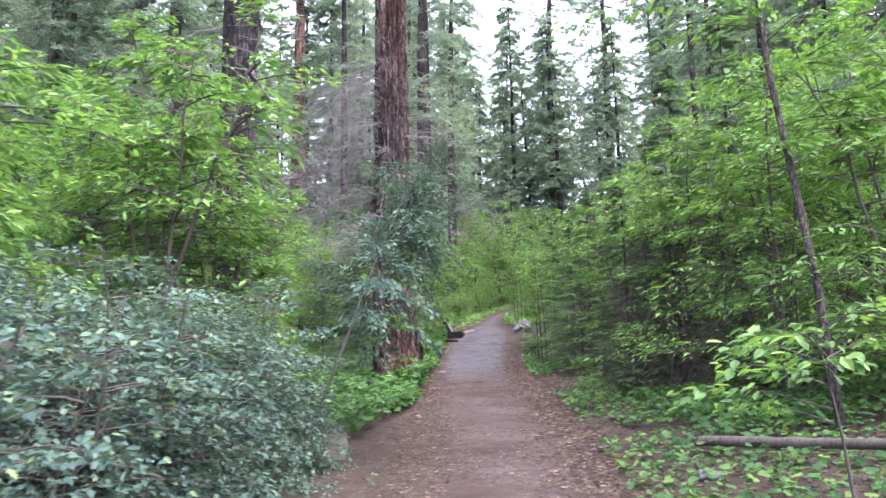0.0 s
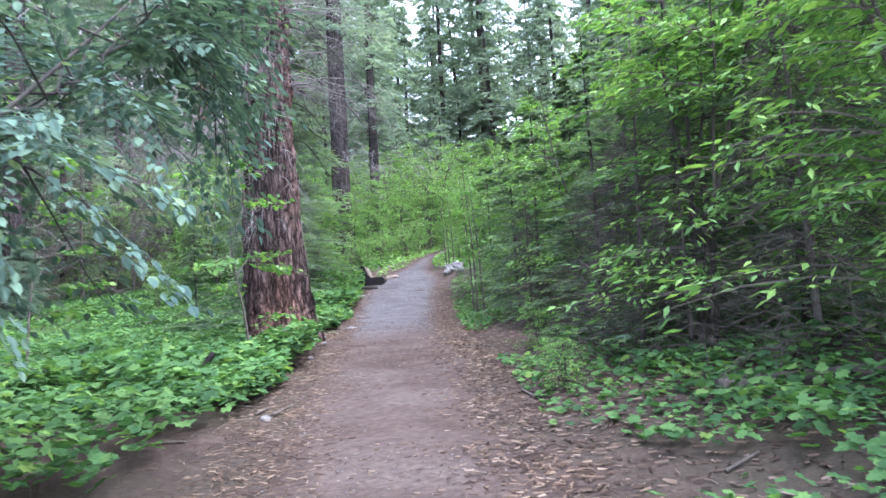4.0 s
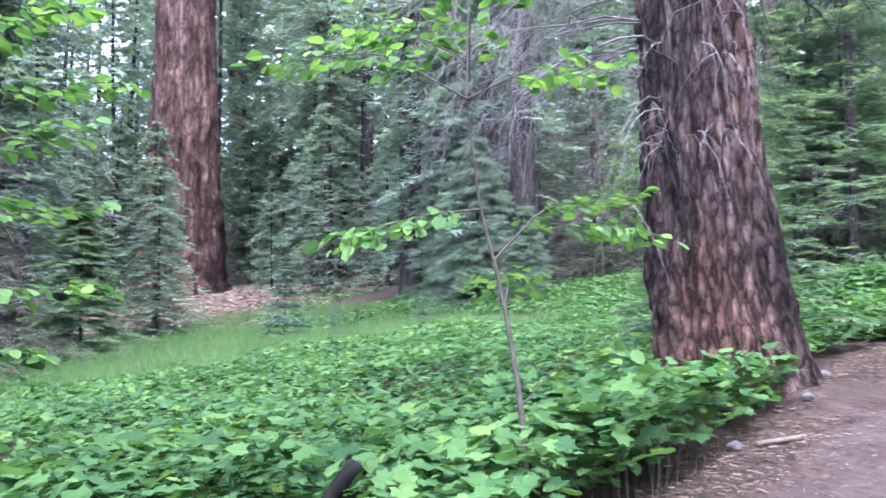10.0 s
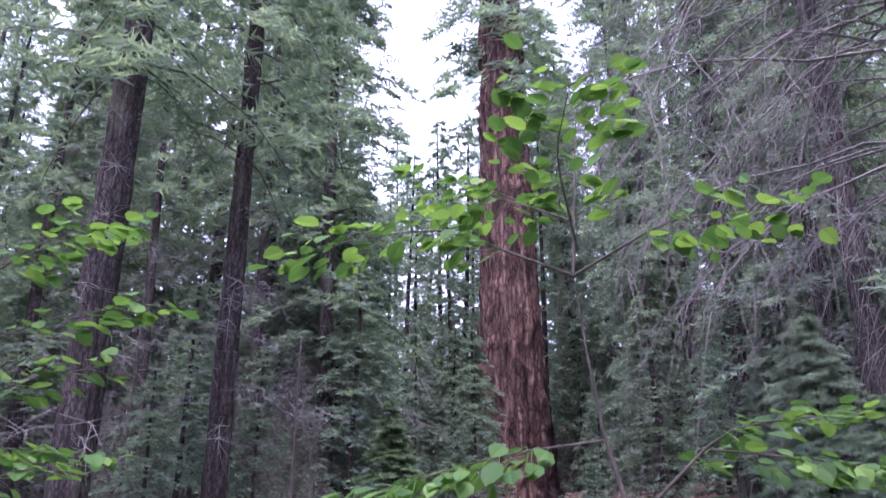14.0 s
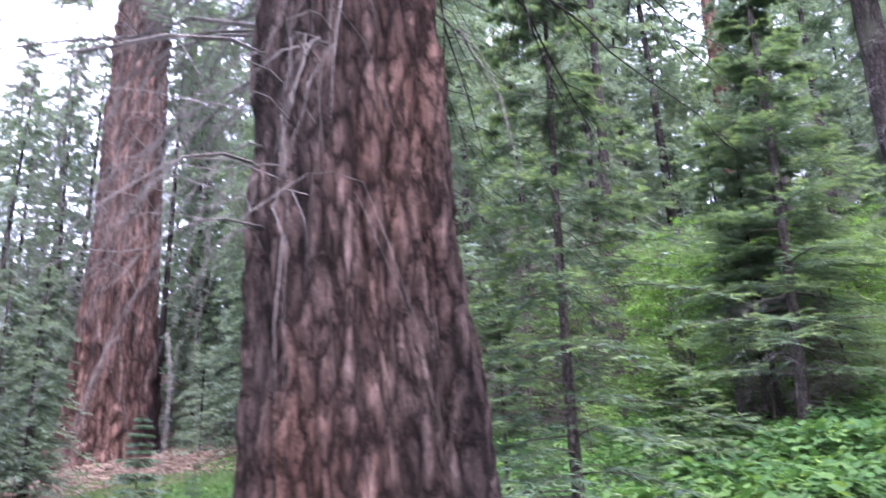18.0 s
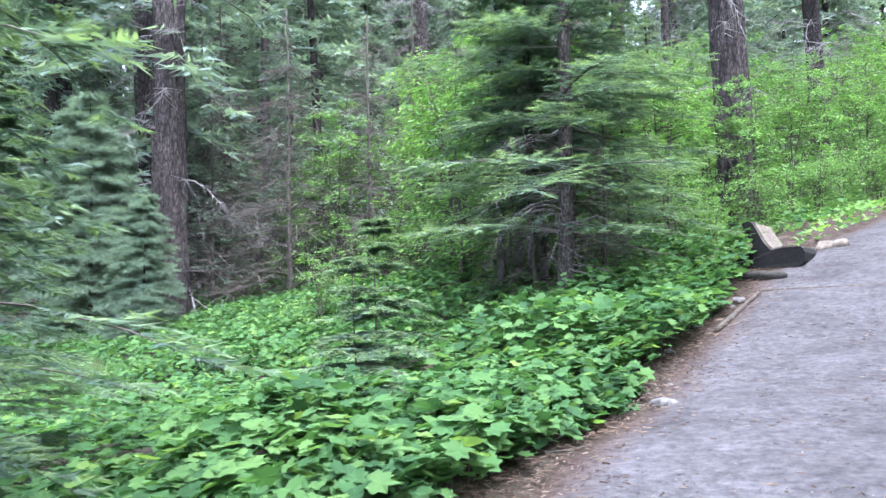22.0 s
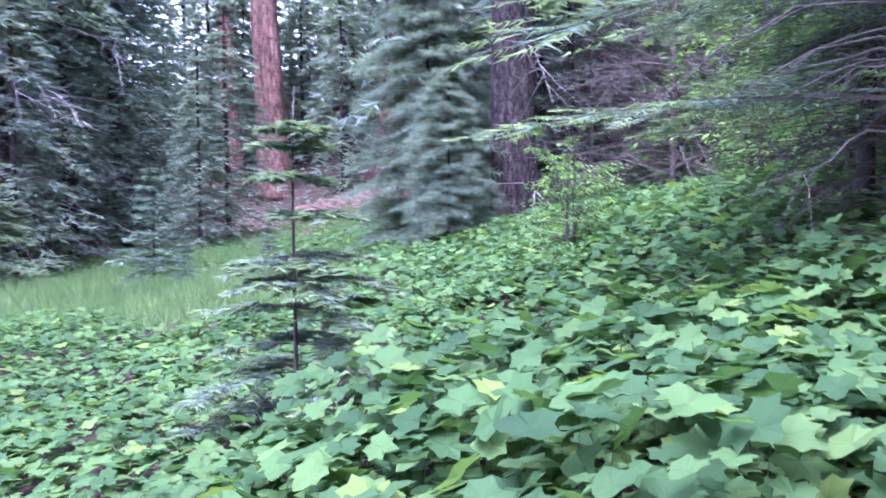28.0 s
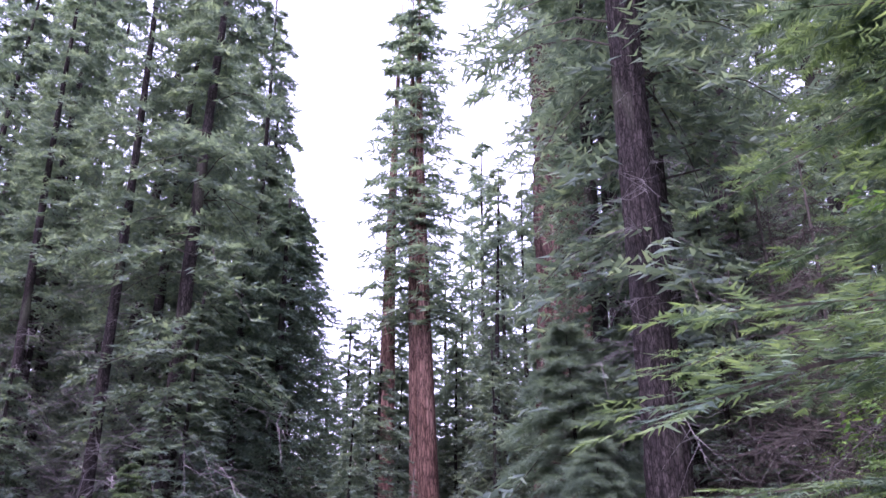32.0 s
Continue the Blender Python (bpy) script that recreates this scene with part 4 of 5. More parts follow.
# ---- beside the trail ----
put(dogwood, [(6.6, 9.2, 1.1), (6.0, 11.5, 1.1), (5.2, 14.6, 1.1), (6.4, 18.5, 1.15), (5.2, 21.6, 1.0), (5.6, 26, 1.0), (4.9, 30.0, 1.0), (4.7, 36.0, 0.9), (3.9, 43, 0.9), (3.6, 48.5, 1.0), (1.3, 57, 1.1), (5.2, 53, 1.1), (-0.6, 54, 1.1),
              (-5.6, 37.6, 1.1), (-7.2, 38.2, 1.2), (-4.9, 38.9, 1.0), (-3.4, 40.6, 0.95), (-2.2, 43.0, 0.8), (-1.8, 46.6, 0.9), (-1.5, 50.5, 1.0), (-4.2, 48, 1.2), (-6.8, 42.5, 1.3), (-8.8, 40.2, 1.2), (-10.5, 43.5, 1.3), (-12.5, 40.5, 1.1), (-2.3, 8.8, 1.2), (-2.6, 5.2, 1.0), (-4.0, 6.4, 1.1), (-1.7, 9.9, 0.9), (-3.8, 10.2, 1.2), (-5.2, 8.2, 1.0), (-6.8, 11.6, 1.0), (-5, 45, 1.0), (-7.5, 51, 1.2), (5.6, 45.5, 1.1), (8.0, 14, 1.3), (6.5, 40, 1.2)])
put(tall_b, [(-4, 80, 1.1), (-8, 72, 1.0), (7.5, 80, 1.1), (12, 72, 1.0), (2.2, 98, 1.1), (-1, 90, 1.0), (16, 64, 1.1)])
put(maple, [(-5.6, 57, 1.0), (-2.2, 60, 1.1), (1.6, 63, 1.2), (-2.5, 68, 1.1), (0.5, 70, 1.3), (-8.5, 53, 1.1), (8.0, 50, 1.1), (8.5, 43, 0.9), (-9.5, 46, 0.9), (7.5, 58, 1.2), (-6.5, 63, 1.1), (-11.5, 60, 1.2), (5.5, 68, 1.2), (-4.5, 74, 1.3), (1, 76, 1.4), (11.5, 53, 1.2), (-13.5, 52, 1.1)])
put(maple, [(7.6, 13.5, 0.85), (8.2, 18.5, 0.9), (7.6, 24.0, 0.9), (7.8, 30.0, 0.85), (9.5, 10.0, 0.9), (8.8, 35.5, 0.9), (11.0, 21.5, 1.1), (11.5, 28.0, 1.1)])
put(thicket, [(14.5, 24.0, 0.9), (15.0, 33.0, 0.9), (14.0, 17.0, 0.8), (13.0, 41.0, 0.9)])
put(tall_b, [(13.5, 20.0), (16.5, 27.0), (12.5, 31.0), (19.0, 22.0), (21.0, 33.0), (15.0, 38.0), (24.0, 28.0), (25.0, 41.0), (18.5, 45.0), (30.0, 35.0), (29.0, 50.0), (22.0, 54.0)])
put(thicket, [(-76, 25, 1.5), (-79, 28.5, 1.7), (-77, 31.5, 1.4), (-80, 34, 1.7), (-77, 37, 1.5), (-82, 31, 1.9), (-82, 38, 1.8), (-75, 40, 1.5), (-83, 26, 1.9), (-79, 42, 1.7)])
put(mid_b, [(6.4, 16.2, 0.7), (5.9, 19.0, 0.7), (4.4, 24.2, 0.85), (4.2, 27.8, 0.8), (3.9, 33.5, 0.85), (-3.7, 38.9, 0.8), (-4.4, 26.6, 0.55), (5.2, 22.8, 0.9)])
put(sparse_fir, [(-2.15, 24.75, 1.0, 0), (5.6, 16.8, 0.95, 0), (6.3, 14.6, 1.0, 40), (5.8, 20.6, 0.9, 100), (4.7, 18.4, 0.7, 200)])
put(dead_fir, [(4.6, 15.4, 0.8), (5.2, 18.2, 0.9), (4.0, 22.3, 0.6), (-4.5, 36.1, 0.8), (-3.3, 36.4, 0.6), (5.4, 12.4, 0.75), (4.9, 14.4, 0.6), (4.7, 19.8, 0.6), (5.0, 17.2, 0.7), (-15.5, 38.5, 1.3), (-26.5, 18.3, 1.3), (-13.2, 39.2, 1.6), (-16.8, 40.2, 1.8), (-11.6, 40.6, 1.5), (-19.5, 41.5, 1.8), (-12.0, 43.5, 1.7), (-16.0, 19.5, 1.2), (-18.0, 16.2, 1.4), (-20.5, 19.0, 1.3)])
put(hazel, [(3.7, 19.0, 0.42), (3.3, 29.5, 0.6), (2.9, 45, 0.7), (-1.6, 41.2, 0.7), (-0.9, 44.6, 0.7), (-0.7, 47.5, 0.8), (0.0, 51, 0.9), (3.4, 51.5, 0.9), (2.2, 59.5, 1.1), (0.6, 54.0, 0.9), (-5.7, 39.0, 1.0), (-9.5, 38.5, 0.9), (-14, 40.5, 1.0), (-24, 17.5, 0.8), (-2.2, 39.3, 0.5), (-0.75, 25.95, 0.22), (3.4, 13.9, 0.3), (-8.5, 35.0, 0.7), (-24.5, 20.2, 0.9)])
put(shrub, [(-0.3, 3.2, 0.85, 0), (-0.35, 4.5, 0.85, 40), (-0.4, 5.8, 0.85, 80), (-0.55, 7.0, 0.75, 10), (-1.7, 5.2, 1.0, 0), (-1.9, 7.2, 1.1, 0), (-1.6, 3.3, 0.95, 60), (-3.4, 4.4, 1.1, 0), (-0.2, 2.0, 0.8, 90), (-2.6, 2.0, 1.0, 0), (-0.3, 8.3, 0.5, 0), (-1.2, 4.2, 1.0, 20), (-1.35, 6.3, 1.05, 50), (-2.6, 6.0, 1.15, 30), (-2.9, 8.0, 1.1, 0), (-0.9, 2.6, 0.85, 0), (-0.75, 4.9, 1.0, 15), (-0.8, 6.3, 0.95, 100), (-0.55, 3.6, 0.9, 200), (-0.9, 7.6, 1.0, 60)])

for src in (tall_a, tall_b, tall_c, old_pine, thicket, bare, soft_fir, pole_fir, slim_fir, sparse_fir, cedar, mid_a, mid_b, meadow_fir, small_fir, dark_fir, red_tree, dead_fir, dogwood, maple, far_fir, low_fir, tall_far, hazel, shrub):
    gone(src)


# ---- ground cover ----
def cover(name, label, n, region, leaf, mat, shape, hgt, dens_seed, kind_cat, tilt=0.5, thresh=0.35, stem=True, grow=None):
    x, y = rng.uniform(region[0], region[1], n), rng.uniform(region[2], region[3], n)
    keep = region[4](x, y) & (value_noise(x * 0.7, y * 0.7, dens_seed) > thresh)
    x, y = x[keep], y[keep]
    n = len(x)
    ob = new(name)
    tagged(ob, label, kind_cat, kind="stuff")
    rise = hgt * (0.35 + 0.9 * value_noise(x * 0.5, y * 0.5, dens_seed + 1)) * rng.uniform(0.35, 1.0, n)
    if grow:
        rise = rise * np.interp(y, *grow)
    z = ground_height(x, y) + rise
    az = rng.uniform(0, 6.283, n)
    al = np.c_[np.cos(az), np.sin(az), rng.uniform(-0.5, 0.15, n)]
    up = np.c_[rng.normal(0, tilt, n), rng.normal(0, tilt, n) - 0.15, np.ones(n)]
    g = Geo()
    scatter(g, shape[0], shape[1], np.c_[x, y, z], al, up, leaf * rng.uniform(0.55, 1.25, n))
    part("leaves", g, mat, ob)
    if stem:
        s = Geo()
        sx, sy, sz, sr = x[::5], y[::5], z[::5], rise[::5]
        scatter(s, BLADE_N(0.014), BLADE[1], np.c_[sx, sy, sz - sr], np.c_[rng.normal(0, 0.1, (len(sx), 2)), np.ones(len(sx))], np.c_[np.ones(len(sx)), np.zeros((len(sx), 2))], sr)
        part("stalks", s, BARK_THIN, ob)
    return ob


def left_bed(x, y):
    return (x < trail_left(y) - np.where(y > 24, 0.02, 0.25) - 0.3 * value_noise(y * 0.8, y * 0, 41)) & ((x + 1.15) ** 2 + (y - 21.2) ** 2 > 0.75) & (x > -9.5 - 2.5 * np.sin(y * 0.3) - 3.5 * np.clip((25 - y) / 6, 0, 1)) & ~((y < 24.5) & (x > 0.1 - 1.0 * (y > 19)))


cover("thimbleberry_bed", "dense bed of broad lobed green leaves", 62000, (-15, 0.6, 10.5, 37, left_bed), 0.125, LEAF_MAPLE, MAPLE, 0.45, 51, "ground cover", 0.34, 0.04)
cover("thimbleberry_bed", "tall heaped bed of broad lobed leaves along the trail", 9000, (-3.6, 0, 25.5, 37.5, lambda x, y: (x < trail_left(y) + 0.02 + 0.12 * np.clip(y - 29, 0, 1.5) - 0.2 * value_noise(y * 1.1, y * 0, 43)) & (x > trail_left(y) - 2.3)), 0.155, LEAF_MAPLE, MAPLE, 0.8, 56, "ground cover", 0.36, 0.1, grow=([26, 28, 29, 30.6, 31.6, 37], [0.8, 0.75, 0.35, 0.3, 1.0, 1.05]))
cover("thimbleberry_bed", "high heap of broad leaves before the cedar", 4500, (-3.0, 0.1, 14.0, 20.6, lambda x, y: (x < trail_left(y) - 0.08 - 0.25 * value_noise(y * 1.2, y * 0, 45)) & ((x + 1.1) ** 2 + (y - 21.2) ** 2 > 0.7) & ((x + 0.85) ** 2 + (y - 15.8) ** 2 > 0.3)), 0.14, LEAF_MAPLE, MAPLE, 0.72, 57, "ground cover", 0.36, 0.15)
cover("thimbleberry_bed", "low green leaves under the trail's far bank", 5000, (-9, -0.5, 36, 60, lambda x, y: x < trail_left(y) - 0.5), 0.15, LEAF_MAPLE, MAPLE, 0.4, 52, "ground cover", 0.4, 0.3)
cover("undergrowth", "leafy green cover beneath the dogwoods", 12000, (-20, -2.6, 33.5, 46, lambda x, y: x < trail_left(y) - 1.2), 0.16, LEAF_MAPLE, MAPLE, 0.5, 59, "ground cover", 0.4, 0.15)
cover("undergrowth", "bright low leaves and grass along the trail beyond the seat", 5000, (-3, 4, 38.6, 60, lambda x, y: (x < trail_left(y) + 0.05) & (x > trail_left(y) - 1.6)), 0.12, LEAF_BRIGHT, MAPLE, 0.35, 66, "ground cover", 0.4, 0.1)
cover("undergrowth", "bright low leaves beside the narrowing trail", 2500, (1.4, 5, 40, 54, lambda x, y: x > trail_right(y) + 0.1), 0.13, LEAF_BRIGHT, MAPLE, 0.35, 58, "ground cover", 0.4, 0.2)
cover("undergrowth", "patchy low green leaves on brown litter", 22000, (2.4, 8, 3, 42, lambda x, y: x > trail_right(y) + 0.3), 0.085, LEAF_MAPLE, MAPLE, 0.2, 53, "ground cover", 0.4, 0.32)
cover("undergrowth", "thin low green growth on the shaded bank", 7000, (3.8, 10, 8.5, 19, lambda x, y: (x > trail_right(y) + 1.4) & (value_noise(x * 0.7, y * 0.7, 91) > 0.3)), 0.1, LEAF_MAPLE, MAPLE, 0.45, 92, "ground cover", 0.4, 0.2)
cover("undergrowth", "low green leaves among litter under the shrubs", 2500, (-5, 0.9, 1, 12.5, lambda x, y: x < trail_left(y) - 0.35), 0.1, LEAF_MAPLE, MAPLE, 0.25, 54, "ground cover", 0.4, 0.4)
cover("undergrowth", "green leafy cover at the edge of the meadow", 20000, (-30, -9, 14, 40, lambda x, y: value_noise(x * 0.25, y * 0.25, 77) > 0.3 + 0.35 * np.exp(-((x + 17) / 5) ** 2 - ((y - 26) / 5) ** 2)), 0.14, LEAF_MAPLE, MAPLE, 0.3, 55, "ground cover", 0.4, 0.3)

cover("undergrowth", "leafy green cover round the foot of the young pines", 16000, (-21, -7, 29.5, 38.5, lambda x, y: y > 31.2 + 1.6 * value_noise(x * 0.4, x * 0, 71) - 0.12 * (x + 10)), 0.13, LEAF_MAPLE, MAPLE, 0.4, 60, "ground cover", 0.4, 0.05)

# grass of the meadow
mx, my = np.meshgrid(np.arange(-33, -7.9, 0.5), np.arange(14, 36.1, 0.5), indexing="ij")


def turf_height(x, y):
    inside = np.minimum(np.minimum(x + 33, -8 - x), np.minimum(y - 14, 36 - y)) / 4
    return ground_height(x, y) - 0.12 + 0.22 * np.clip(inside + 0.7 * (value_noise(x * 0.35, y * 0.35, 63) - 0.7), 0, 0.72)


turf = tagged(new("meadow_turf", grid_mesh("meadow_turf", mx[:, 0], my[0], turf_height, TURF)), "mossy green turf of the meadow", "turf", kind="structure")
n = 120000
x, y = rng.uniform(-36, -6, n), rng.uniform(14, 36, n)
keep = (value_noise(x * 0.3, y * 0.3, 61) + 0.25 * np.exp(-((x + 18) / 10) ** 2) > 0.42) & ~left_bed(x, y)
x, y = x[keep], y[keep]
g = Geo()
scatter(g, BLADE_N(0.045), BLADE[1], np.c_[x, y, ground_height(x, y)], np.c_[rng.normal(0, 0.35, (len(x), 2)), np.ones(len(x))], rng.normal(0, 1, (len(x), 3)), rng.uniform(0.2, 0.5, len(x)))
meadow = tagged(new("grass"), "soft bright green meadow grass", "grass", kind="stuff")
part("blades", g, GRASS, meadow)


# ---- saplings by the trail, branch by branch ----
def leafy(parent, name, pts, r, n, leaf, mat, shape, spread=0.16, bark=BARK_THIN, droop=0.3):
    """A bent branch through a few points, with its leaves hung along the outer part."""
    pts = np.asarray(pts, float)
    u0, u = np.linspace(0, 1, len(pts)), np.linspace(0, 1, 9)
    pth = np.stack([np.interp(u, u0, pts[:, a]) for a in range(3)], -1)
    pth[1:-1] = (pth[:-2] + 2 * pth[1:-1] + pth[2:]) / 4
    g = Geo()
    tube(g, pth, r * (1.08 - 0.85 * u), 6, False)
    br = part(name, g, bark, parent, smooth=True)
    if n:
        lv = Geo()
        c = rng.uniform(0.25, 1.0, n)
        base = np.stack([np.interp(c, u, pth[:, a]) for a in range(3)], -1)
        d = unit(pth[-1] - pth[0])
        side = unit(np.cross(d, [0, 0, 1.0]))
        sg = rng.choice([-1.0, 1.0], n)
        off = rng.uniform(0.02, spread, n)
        tip = base + side * (sg * off)[:, None] + d * (off * rng.uniform(0.2, 0.9, n))[:, None] + np.c_[np.zeros((n, 2)), rng.normal(-0.1 * spread, 0.12 * spread, n)]
        for q in range(0, n, 3):
            tube(lv, [base[q], (base[q] + tip[q]) / 2 + [0, 0, 0.01], tip[q]], [0.003, 0.002, 0.0012], 3, False)
        al = d * rng.uniform(0.2, 1, (n, 1)) + side * (sg * rng.uniform(0.2, 1, n))[:, None] + np.c_[np.zeros((n, 2)), rng.uniform(-droop - 0.4, 0.0, n)]
        scatter(lv, shape[0], shape[1], tip, al, np.c_[rng.normal(0, 0.35, (n, 2)), np.ones(n)], leaf * rng.uniform(0.6, 1.2, n))
        tagged(part("foliage", lv, mat, br), kind="stuff")
    return br


def rooted(name, label, x, y, category="tree"):
    """An empty at the foot of a plant whose parts are given in world places."""
    return thing(name, x, y, gz(x, y), label, category)


def local(root, pts):
    return [np.array(p) - np.array(root.location) for p in pts]


hz = rooted("hazel_sapling", "slender hazel sapling with bright broad leaves in level sprays", -0.78, 17.62)
leafy(hz, "stem", local(hz, [(-0.78, 17.62, 0.85), (-0.8, 17.6, 1.5), (-0.95, 17.57, 2.32), (-0.98, 17.46, 2.63), (-0.98, 17.37, 3.33)]), 0.02, 0, 0, None, OVAL)
for pts, r, n in (([(-0.98, 17.37, 3.33), (-1.18, 16.82, 3.55), (-1.27, 16.3, 3.41)], 0.007, 44), ([(-0.98, 17.37, 3.33), (-0.7, 17.7, 3.55), (-0.37, 18.02, 3.5)], 0.007, 34),
                  ([(-0.98, 17.37, 3.33), (-1.0, 17.42, 3.8), (-1.05, 17.5, 4.3)], 0.008, 40), ([(-0.98, 17.46, 2.63), (-0.99, 17.0, 2.56), (-1.11, 16.4, 2.38)], 0.007, 46),
                  ([(-0.95, 17.57, 2.32), (-0.85, 18.0, 2.7), (-0.55, 18.5, 2.75)], 0.009, 44), ([(-0.85, 17.9, 2.6), (-0.6, 18.1, 2.55), (-0.35, 18.3, 2.5)], 0.006, 34),
                  ([(-0.9, 17.58, 2.0), (-1.1, 17.9, 2.2), (-1.5, 18.3, 2.3)], 0.006, 30), ([(-1.0, 17.4, 3.6), (-1.3, 17.2, 3.8), (-1.5, 16.9, 3.85)], 0.006, 34),
                  ([(-0.98, 17.4, 3.45), (-0.8, 17.2, 3.8), (-0.5, 17.1, 3.95)], 0.006, 34), ([(-0.8, 17.6, 1.4), (-0.6, 17.8, 1.7), (-0.4, 18.1, 1.75)], 0.005, 22)):
    leafy(hz, "branch", local(hz, pts), r, int(n * 1.8), 0.096, LEAF_HAZEL, ROUND, 0.27)
lh = rooted("hazel_sapling", "hazel sapling with drooping bright leaf sprays beside the leaf bed", -2.6, 14.7)
leafy(lh, "stem", local(lh, [(-2.6, 14.7, 0.4), (-2.65, 14.75, 1.6), (-2.6, 14.9, 2.6), (-2.5, 15.0, 3.7)]), 0.018, 0, 0, None, OVAL)
for z, e in ((2.0, (-2.1, 15.5, 2.15)), (2.4, (-2.2, 15.6, 2.6)), (2.8, (-2.3, 15.55, 3.05)), (3.1, (-2.2, 15.7, 3.35)), (3.4, (-2.1, 15.4, 3.7)), (3.5, (-2.7, 15.6, 3.9)), (2.6, (-3.1, 15.4, 2.7)), (1.7, (-2.3, 15.3, 1.8))):
    st = (-2.6, 14.85, z)
    leafy(lh, "branch", local(lh, [st, tuple((np.array(st) + e) / 2 + [0, 0, 0.06]), e]), 0.006, 40, 0.1, LEAF_HAZEL, ROUND, 0.2)
oak = rooted("oak_sapling", "leaning oak sapling with dull dark green leaves", 0.1, 7.3)
leafy(oak, "stem", local(oak, [(-0.1, 7.3, -0.15), (0.02, 7.5, 0.7), (0.3, 8.0, 1.3), (0.32, 8.7, 2.2), (0.5, 9.5, 2.75), (0.52, 10.0, 3.4), (0.75, 10.6, 3.9)]), 0.018, 0, 0, None, OVAL, bark=OAK_BARK)
for k in range(72):
    c = rng.uniform(0.2, 1.08)
    st = np.array([0.25 + 0.6 * c, 7.9 + 2.9 * c, 1.35 + 2.6 * c])
    e = st + np.array([rng.normal(-0.05, 0.5), rng.normal(0.1, 0.5), rng.uniform(-0.8, 0.6)])
    e[0] = min(e[0], 1.1)
    leafy(oak, "branch", local(oak, [st, (st + e) / 2 + [0, 0, rng.uniform(-0.1, 0.15)], e]), 0.007, 80, 0.07, LEAF_DULL, OVAL, 0.26, OAK_BARK, rng.uniform(-0.4, 0.4))
for e in ((0.41, 11.9, 2.5), (0.64, 11.6, 2.05), (0.36, 12.1, 2.8), (0.2, 11.7, 2.9), (0.55, 11.8, 2.3), (0.6, 12.2, 3.0), (0.1, 12.3, 2.6), (0.75, 11.9, 2.75)):
    st = np.array([0.7, 10.5, 3.75])
    leafy(oak, "branch", local(oak, [st, (st + e) / 2 + [0, 0.2, 0.15], e]), 0.007, 60, 0.085, LEAF_DULL, OVAL, 0.22, OAK_BARK, 0.5)
dwd = rooted("dogwood_sapling", "low dogwood spray with broad bright leaves", 4.3, 5.4)
leafy(dwd, "stem", local(dwd, [(4.3, 5.4, gz(4.3, 5.4) - 0.05), (4.25, 5.4, 0.5), (4.1, 5.3, 1.3)]), 0.016, 0, 0, None, OVAL)
for e in ((3.25, 5.75, 0.85), (3.5, 5.3, 1.0), (3.75, 4.9, 1.2), (3.9, 4.75, 1.0), (3.6, 6.1, 0.75), (4.6, 4.9, 1.4), (3.7, 5.9, 1.15), (4.9, 5.6, 1.2)):
    st = np.array([4.2, 5.38, e[2] - 0.15])
    leafy(dwd, "branch", local(dwd, [st, (st + e) / 2 + [0, 0, 0.08], e]), 0.006, 42, 0.115, LEAF_BRIGHT, OVAL, 0.24)
lean = rooted("alder_tree", "slender pale grey leaning tree with bright leaves", 5.15, 8.25)
g = Geo()
top = [(5.35, 8.25, gz(5.35, 8.25) - 0.1), (5.26, 8.27, 1.84), (5.13, 8.3, 3.1), (5.0, 8.37, 4.4), (4.9, 8.4, 6.5), (4.95, 8.5, 8.5)]
tube(g, local(lean, top), [0.05, 0.043, 0.039, 0.035, 0.03, 0.015], 9)
part("trunk", g, BARK_GREY, lean, smooth=True)
for k in range(16):
    st = np.array(top[3]) + [0, 0, rng.uniform(-1.6, 3.5)]
    e = st + np.array([rng.normal(-0.4, 0.8), rng.normal(0, 0.8), rng.uniform(-0.2, 0.5)])
    leafy(lean, "branch", local(lean, [st, (st + e) / 2 + [0, 0, 0.1], e]), 0.01, 60, 0.11, LEAF_BRIGHT, OVAL, 0.35)
for bx, by, h in ((2.25, 41.3, 3.6), (2.4, 41.6, 3.2), (2.6, 41.2, 3.8), (3.04, 27.5, 4.2), (3.2, 27.3, 3.6), (2.95, 27.9, 3.9)):
    t2 = rooted("ash_sapling", "thin dark upright sapling beside the trail", bx, by)
    z = gz(bx, by)
    leafy(t2, "stem", local(t2, [(bx, by, z - 0.05), (bx - 0.05, by, z + h * 0.5), (bx - 0.2, by, z + h)]), 0.03, 0, 0, None, OVAL)
    for k in range(7):
        st = np.array([bx - 0.1, by, z + rng.uniform(1.4, h)])
        e = st + np.array([rng.normal(0, 0.4), rng.normal(0, 0.4), 0.2])
        leafy(t2, "branch", local(t2, [st, (st + e) / 2, e]), 0.007, 36, 0.11, LEAF_BRIGHT, OVAL, 0.25)


